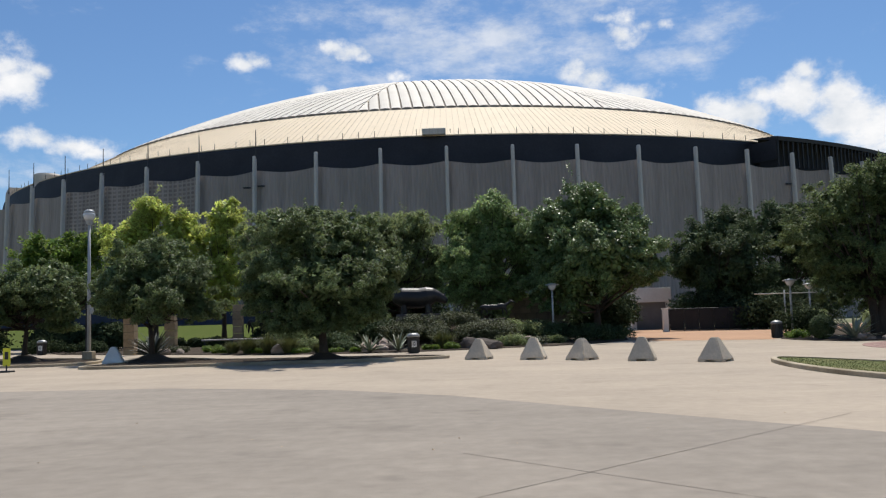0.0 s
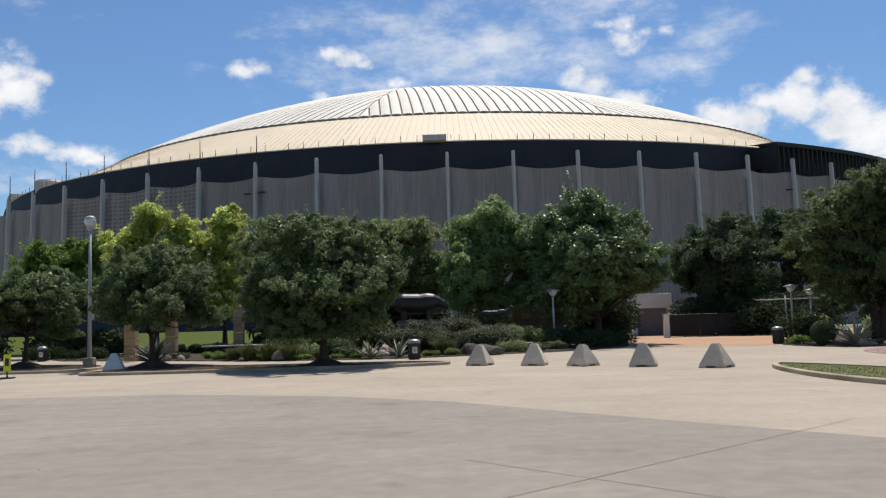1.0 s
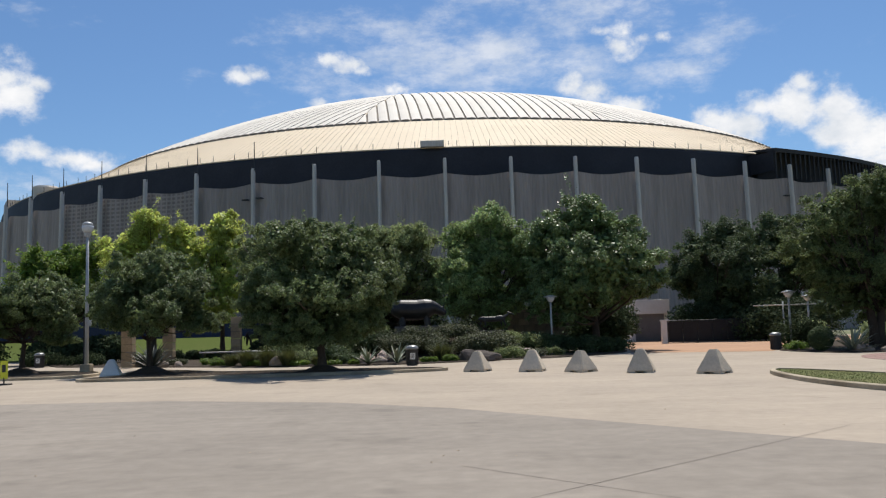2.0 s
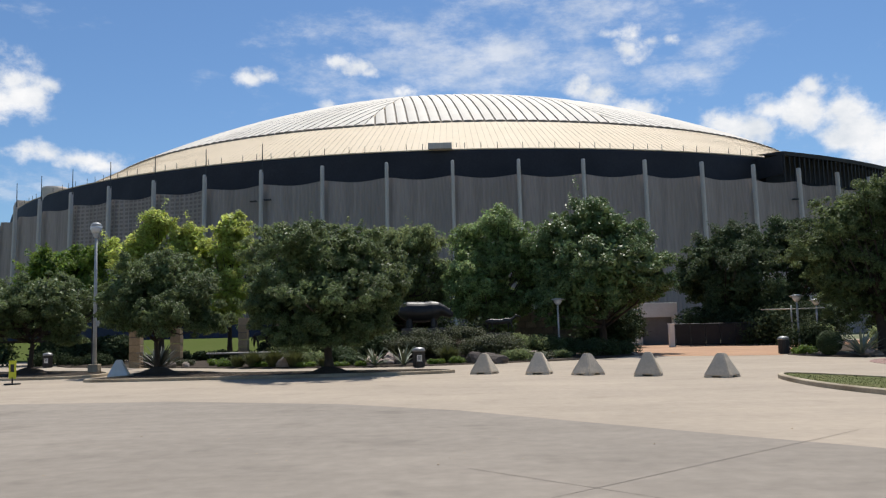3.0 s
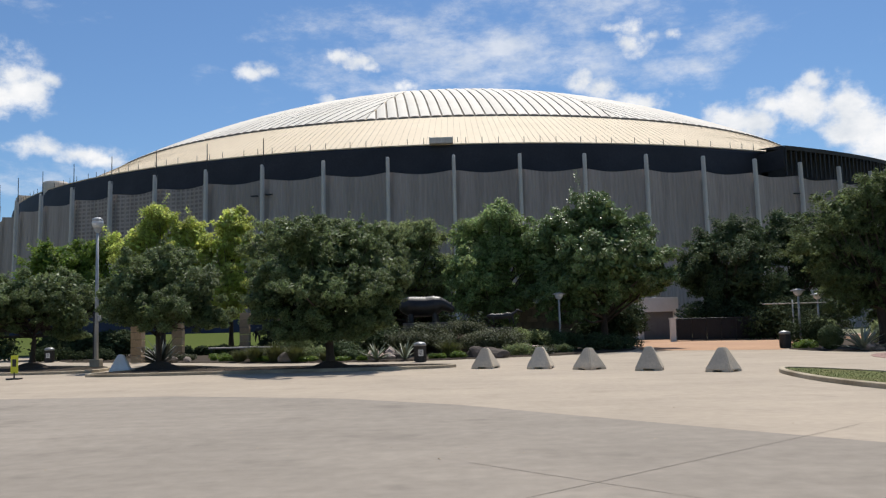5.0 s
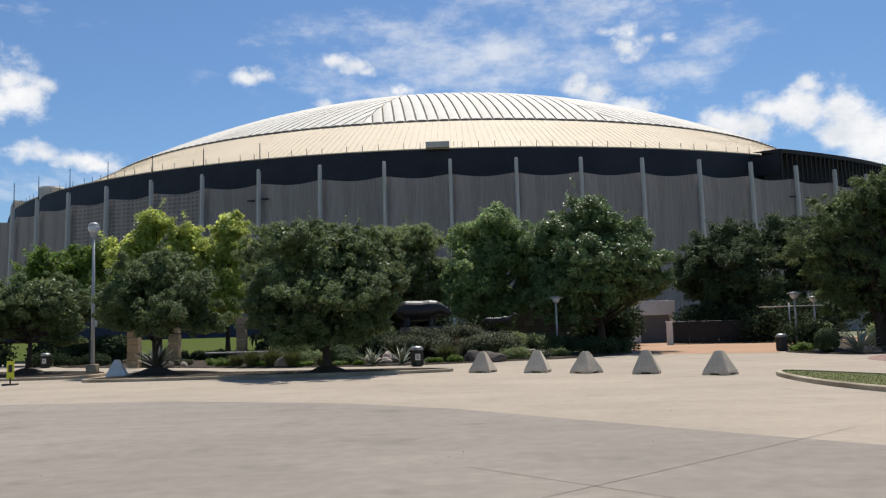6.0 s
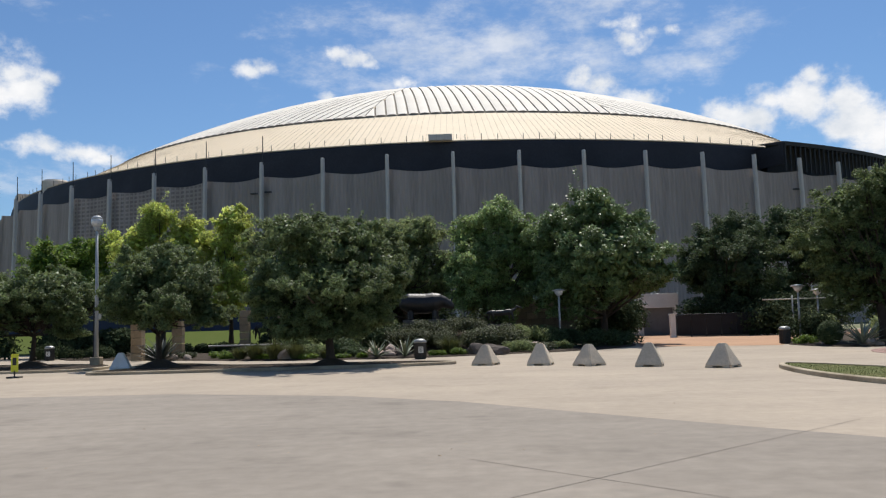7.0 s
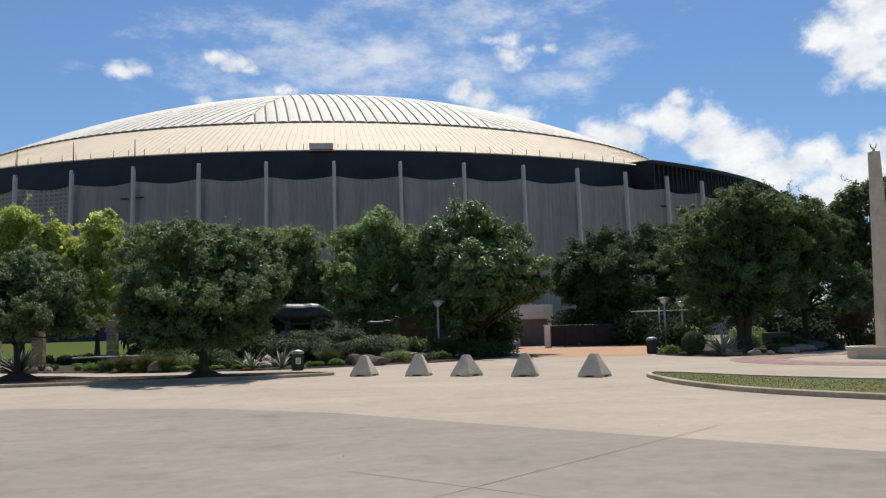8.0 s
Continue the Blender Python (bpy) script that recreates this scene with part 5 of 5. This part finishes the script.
def path_lamp(x, y, h=3.6, s=1.0):
    t = thing("path_lamp", (x, y, 0.03), "grey pedestrian lamp with a flared dish head", "lamp post", "path lamps")
    b = bmesh.new(); lathe(b, [(0.12, 0), (0.12, 0.08), (0.07, 0.12)], 14); part("base", b, M["grey_paint"], t)
    b = bmesh.new(); tube(b, [(0, 0, 0.1), (0, 0, h - 0.38)], [0.062, 0.055], 12); part("pole", b, M["grey_paint"], t, smooth=True)
    b = bmesh.new(); lathe(b, [(0.06, h - 0.4), (0.16, h - 0.34), (0.24, h - 0.22), (0.27, h - 0.1)], 20); part("bowl", b, M["lamp_glass"], t, "frosted lamp bowl", smooth=True)
    b = bmesh.new(); lathe(b, [(0.40, h - 0.1), (0.42, h - 0.06), (0.2, h + 0.0), (0.04, h + 0.03)], 24); part("dish", b, M["grey_paint"], t, "flat round lamp cap", smooth=True)
    return t


path_lamp(6.6, 52.0, 3.48)
path_lamp(20.2, 50.2, 3.28)
path_lamp(24.4, 57.5, 3.2)
path_lamp(29.0, 53.0, 2.9)
# horizontal pipe rail on posts
t = thing("pipe_frame", (19.3, 53.5, 0.05), "slim grey horizontal pipe carried on posts", "pipe frame")
b = bmesh.new(); tube(b, [(0, 0, 2.5), (3.9, 0, 2.5)], [0.035, 0.035], 10); part("rail", b, M["galv"], t, smooth=True)
for px in (1.85,):
    b = bmesh.new(); tube(b, [(px, 0, 0), (px, 0, 2.72)], [0.045, 0.045], 10); part("post", b, M["grey_paint"], t, smooth=True)


def bin_at(x, y, label, s=0.9, notice=False):
    t = thing("litter_bin", (x, y, 0.0), label, "litter bin", "litter bins")
    b = bmesh.new(); lathe(b, [(0.27 * s, 0), (0.29 * s, 0.04), (0.31 * s, 0.82 * s), (0.3 * s, 0.84 * s)], 22); part("body", b, M["bin"], t)
    for k in range(22):
        a = 2 * math.pi * k / 22
        b = bmesh.new(); box(b, 0.315 * s * math.cos(a), 0.315 * s * math.sin(a), 0.43 * s, 0.03, 0.03, 0.76 * s)
        part("slat", b, M["bin"], t)
    b = bmesh.new(); lathe(b, [(0.34 * s, 0.86 * s), (0.35 * s, 0.92 * s), (0.31 * s, 1.0 * s), (0.2 * s, 1.06 * s), (0.05 * s, 1.08 * s)], 22); part("lid", b, M["grey_lid"], t, "pale domed metal lid", smooth=True)
    if notice:
        b = bmesh.new(); box(b, 0.04, -0.345 * s, 0.5 * s, 0.24, 0.012, 0.3); n_ = part("notice", b, M["white"], t, "small white notice")
        for q in range(4):
            b = bmesh.new(); box(b, 0.04, -0.356 * s, (0.6 - 0.06 * q) * s, 0.16 - 0.03 * (q % 2), 0.006, 0.022); part("text_bar", b, M["ink"], n_)
    return t


bin_at(-1.46, 42.0, "dark slatted litter bin with a pale lid and notice", notice=True)
bin_at(18.6, 48.4, "dark slatted litter bin beside the planting bed")
bin_at(-25.9, 56.0, "dark slatted litter bin under a tree", notice=True)
bin_at(-19.3, 54.0, "dark slatted litter bin in the shade")

# yellow marker sign by the kerb
t = thing("marker_sign", (-17.5, 34.8, 0), "fluorescent yellow marker sign with a dark symbol on a foot", "sign")
b = bmesh.new(); box(b, 0, 0, 0.03, 0.5, 0.4, 0.06, 0.02); part("foot", b, M["ink"], t)
b = bmesh.new(); tube(b, [(0, 0, 0.05), (0, 0, 0.3)], [0.03, 0.03], 8); part("stem", b, M["ink"], t)
b = bmesh.new(); box(b, 0, 0, 0.6, 0.3, 0.03, 0.72, 0.012); pl = part("panel", b, M["yellow"], t)
b = bmesh.new(); box(b, 0, -0.019, 0.66, 0.15, 0.006, 0.3, 0.002); part("symbol_bar", b, M["ink"], pl)


# ================= stone posts, garden walls, gate, booth, fence =================
def stone_post(x, y, h, w=0.62):
    t = thing("stone_post", (x, y, 0.03), "square tan limestone post in rough blocks", "stone post", "stone posts")
    k = max(3, int(h / 0.42))
    rng = np.random.default_rng(int(abs(x * 10)))
    for i in range(k):
        b = bmesh.new(); g = rng.uniform(-0.02, 0.02)
        box(b, g, rng.uniform(-0.02, 0.02), (i + 0.5) * h / k, w + g, w, h / k - 0.02, 0.02)
        part("block", b, M["stone"], t)
    return t


stone_post(-18.1, 50.2, 2.2); stone_post(-16.4, 52.3, 2.25); stone_post(-13.7, 58.0, 2.9); stone_post(-11.5, 60.0, 3.4, 0.8)


def block_wall(name, x, y, length, h, label, rows, cols, turn=0):
    t = thing(name, (x, y, 0.04), label, "stone wall", turn=turn)
    bw, bh = length / cols, h / rows
    shared = {}
    for r in range(rows):
        for c in range(cols + (r % 2)):
            x0, x1 = (c - 0.5 * (r % 2)) * bw, (c + 1 - 0.5 * (r % 2)) * bw
            x0, x1 = max(0, x0), min(length, x1)
            key = round(x1 - x0, 3)
            if key not in shared:
                b = bmesh.new(); box(b, 0, 0, 0, key - 0.02, 0.45, bh - 0.02, 0.02)
                me = bpy.data.meshes.new("block"); b.to_mesh(me); b.free(); me.materials.append(M["wall_stone"]); shared[key] = me
            put("block", shared[key], t, pose((x0 + x1) / 2, 0, (r + 0.5) * bh))
    b = bmesh.new(); box(b, length / 2, 0.02, h / 2, length - 0.06, 0.36, h - 0.04); part("mortar", b, M["rock"], t)
    return t


block_wall("garden_wall", 4.6, 60.5, 4.6, 3.1, "tan limestone block wall, greyed to look shaded", 7, 6)
# white booth
t = thing("booth", (18.9, 79, 0), "small white rendered ticket booth with a recessed front", "booth")
b = bmesh.new(); box(b, 0.1, 1.6, 1.9, 3.6, 2.4, 3.8, 0.03); part("body", b, M["white"], t)
b = bmesh.new(); box(b, -1.5, 0.1, 1.25, 0.4, 0.6, 2.5, 0.02); part("pier", b, M["white"], t)
b = bmesh.new(); box(b, 1.7, 0.1, 1.25, 0.4, 0.6, 2.5, 0.02); part("pier", b, M["white"], t)
b = bmesh.new(); box(b, 0.1, 0.1, 3.15, 3.6, 0.7, 1.3, 0.03); part("lintel", b, M["white"], t)
# added panel across the recess; its grey stands for the shade inside
b = bmesh.new(); box(b, 0.1, 0.37, 1.25, 2.8, 0.06, 2.5); part("shutter", b, M["recess_grey"], t, "grey panel for the shade inside the recess")
t = thing("gate_pillar", (17.9, 69.8, 0.0), "white square gate pillar", "gate pillar")
b = bmesh.new(); box(b, 0, 0, 0.9, 0.42, 0.42, 1.8, 0.02); part("shaft", b, M["white"], t)
b = bmesh.new(); box(b, 0, 0, 1.84, 0.52, 0.52, 0.1, 0.02); part("cap", b, M["white"], t)
t = thing("screen_gate", (18.2, 70, 0), "dark screened plaza gate closing the way in", "gate")
for k in range(8):
    b = bmesh.new(); box(b, 0.65 + k * 1.2, 0, 0.92, 1.12, 0.05, 1.62, 0.01); part("screen_panel", b, M["fence"], t)
    b = bmesh.new(); tube(b, [(0.05 + k * 1.2, 0.05, 0), (0.05 + k * 1.2, 0.05, 1.85)], [0.045, 0.045], 8); part("post", b, M["steel_dark"], t)
b = bmesh.new(); tube(b, [(0, 0.02, 1.8), (9.7, 0.02, 1.8)], [0.04, 0.04], 8); part("rail", b, M["steel_dark"], t)
# blue screened fence at the top of the lawn bank
t = thing("screen_fence", (-70, 101.5, 1.55), "long dark blue screened fence along the stadium", "fence")
for k in range(26):
    b = bmesh.new(); box(b, 1.2 + k * 2.4, 0, 1.1, 2.34, 0.05, 2.2, 0.01); part("screen_panel", b, M["blue"], t)
    b = bmesh.new(); tube(b, [(k * 2.4, 0.08, 0), (k * 2.4, 0.08, 2.35)], [0.05, 0.05], 8); part("post", b, M["steel_dark"], t)
# low garden rail
t = thing("low_rail", (-15.2, 54.5, 0.05), "low pale rail along the garden path", "rail")
b = bmesh.new(); tube(b, [(0, 0, 0.62), (7.5, 0, 0.62)], [0.05, 0.05], 8); part("bar", b, M["galv"], t)
for k in range(5):
    b = bmesh.new(); tube(b, [(0.2 + k * 1.75, 0, 0), (0.2 + k * 1.75, 0, 0.62)], [0.045, 0.045], 8); part("post", b, M["steel_dark"], t)


# ================= obelisk and its round paving =================
t = thing("round_planter", (23.7, 34.3, 0.0), "low round concrete planter wall", "planter")
b = bmesh.new(); lathe(b, [(1.62, 0), (1.62, 0.36), (1.68, 0.38), (1.68, 0.5), (1.3, 0.5), (1.28, 0.42)], 48); part("wall", b, M["barrier"], t)
t = thing("obelisk", (23.7, 34.3, 0.42), "slender tapering concrete obelisk with a metal finial", "obelisk")
b = bmesh.new(); box(b, 0, 0, 4.25, 0.7, 0.7, 8.5, 0.03, 0.52); part("shaft", b, M["barrier"], t)
b = bmesh.new(); box(b, 0, -0.34, 1.25, 0.4, 0.1, 0.5, 0.02); part("plaque", b, M["steel_dark"], t, "dark metal plaque")
b = bmesh.new(); tube(b, [(0, 0, 8.48), (0, 0, 8.66)], [0.06, 0.05], 8); tube(b, [(-0.16, 0, 8.86), (-0.1, 0, 8.68), (0, 0, 8.62), (0.1, 0, 8.68), (0.16, 0, 8.86)], [0.015, 0.03, 0.04, 0.03, 0.015], 6)
part("finial", b, M["galv"], t, "small forked metal finial")

ring_t = thing("paver_ring", (24.2, 34.0, 0.0), "ring of red-brown brick pavers round the obelisk", "paving", kind="structure")
shared = {}
for r in range(5):
    r0, r1 = 4.6 + r * 0.5, 5.06 + r * 0.5
    cnt = 52 + r * 4
    a = math.pi / cnt * 0.94
    v = [(q * math.cos(s), q * math.sin(s), z) for z in (0.0, 0.012) for q, s in ((r0, -a), (r1, -a), (r1, a), (r0, a))]
    me = mesh_of("paver", v, [(4, 5, 6, 7), (0, 1, 5, 4), (1, 2, 6, 5), (2, 3, 7, 6), (3, 0, 4, 7)], M["brick"])
    for k in range(cnt):
        put("paver", me, ring_t, pose(0, 0, 0, 0, 0, 360 * (k + 0.5 * (r % 2)) / cnt))

# blades of grass on the near island, and leaf litter on the shaded beds
rng = np.random.default_rng(5)


def scatter(pts, n, z, margin=0.2):
    poly = np.array(inset(smooth_loop(pts, 1), margin))
    lo, hi = poly.min(0), poly.max(0)
    p = rng.uniform(lo, hi, (n, 2))
    ins = np.zeros(n, bool)
    for (x0, y0), (x1, y1) in zip(poly, np.roll(poly, -1, 0)):
        c = ((y0 > p[:, 1]) != (y1 > p[:, 1])) & (p[:, 0] < (x1 - x0) * (p[:, 1] - y0) / (y1 - y0 + 1e-12) + x0)
        ins ^= c
    p = p[ins]
    return np.concatenate([p, np.full((len(p), 1), z)], 1)


p = scatter(ISLE_C, 70000, 0.1)
az = rng.uniform(0, 2 * math.pi, len(p)); h = rng.uniform(0.015, 0.04, len(p))
s = np.stack([np.cos(az), np.sin(az), np.zeros(len(p))], 1) * 0.006
tip = p + np.stack([np.sin(az) * h * 0.5, -np.cos(az) * h * 0.5, h], 1)
tagged(new("grass", quads("grass", np.stack([p - s, p + s, tip + s * 0.2, tip - s * 0.2], 1), M["blade"])), "short mown grass on the kerbed island", "grass", kind="stuff")
for pts in (ISLE_A, ISLE_B):
    p = scatter(pts, 14000, 0.125)
    tagged(new("leaf_litter", quads("leaf_litter", leaves_at(rng, p, np.tile([0, 0, 3.0], (len(p), 1)), 0.05), M["bark"])), "dry brown leaf litter on the shaded soil", "leaf litter", kind="stuff")

# grit, dry leaves and small stains on the road
p = rng.uniform((-9, 7.5, 0.012), (11, 22, 0.0121), (70, 3))
az = rng.uniform(0, 2 * math.pi, len(p)); s = rng.uniform(0.008, 0.026, len(p))
u = np.stack([np.cos(az), np.sin(az), np.zeros(len(p))], 1) * s[:, None]
w = np.stack([-np.sin(az), np.cos(az), np.zeros(len(p))], 1) * s[:, None] * 0.45
up = np.array([0, 0, 1.0]) * (s * 0.35)[:, None]
tagged(new("road_litter", quads("road_litter", np.stack([p - u, p + w + up, p + u, p - w + up], 1), M["stone"])), "scattered dry leaves and grit on the road", "litter", kind="stuff")
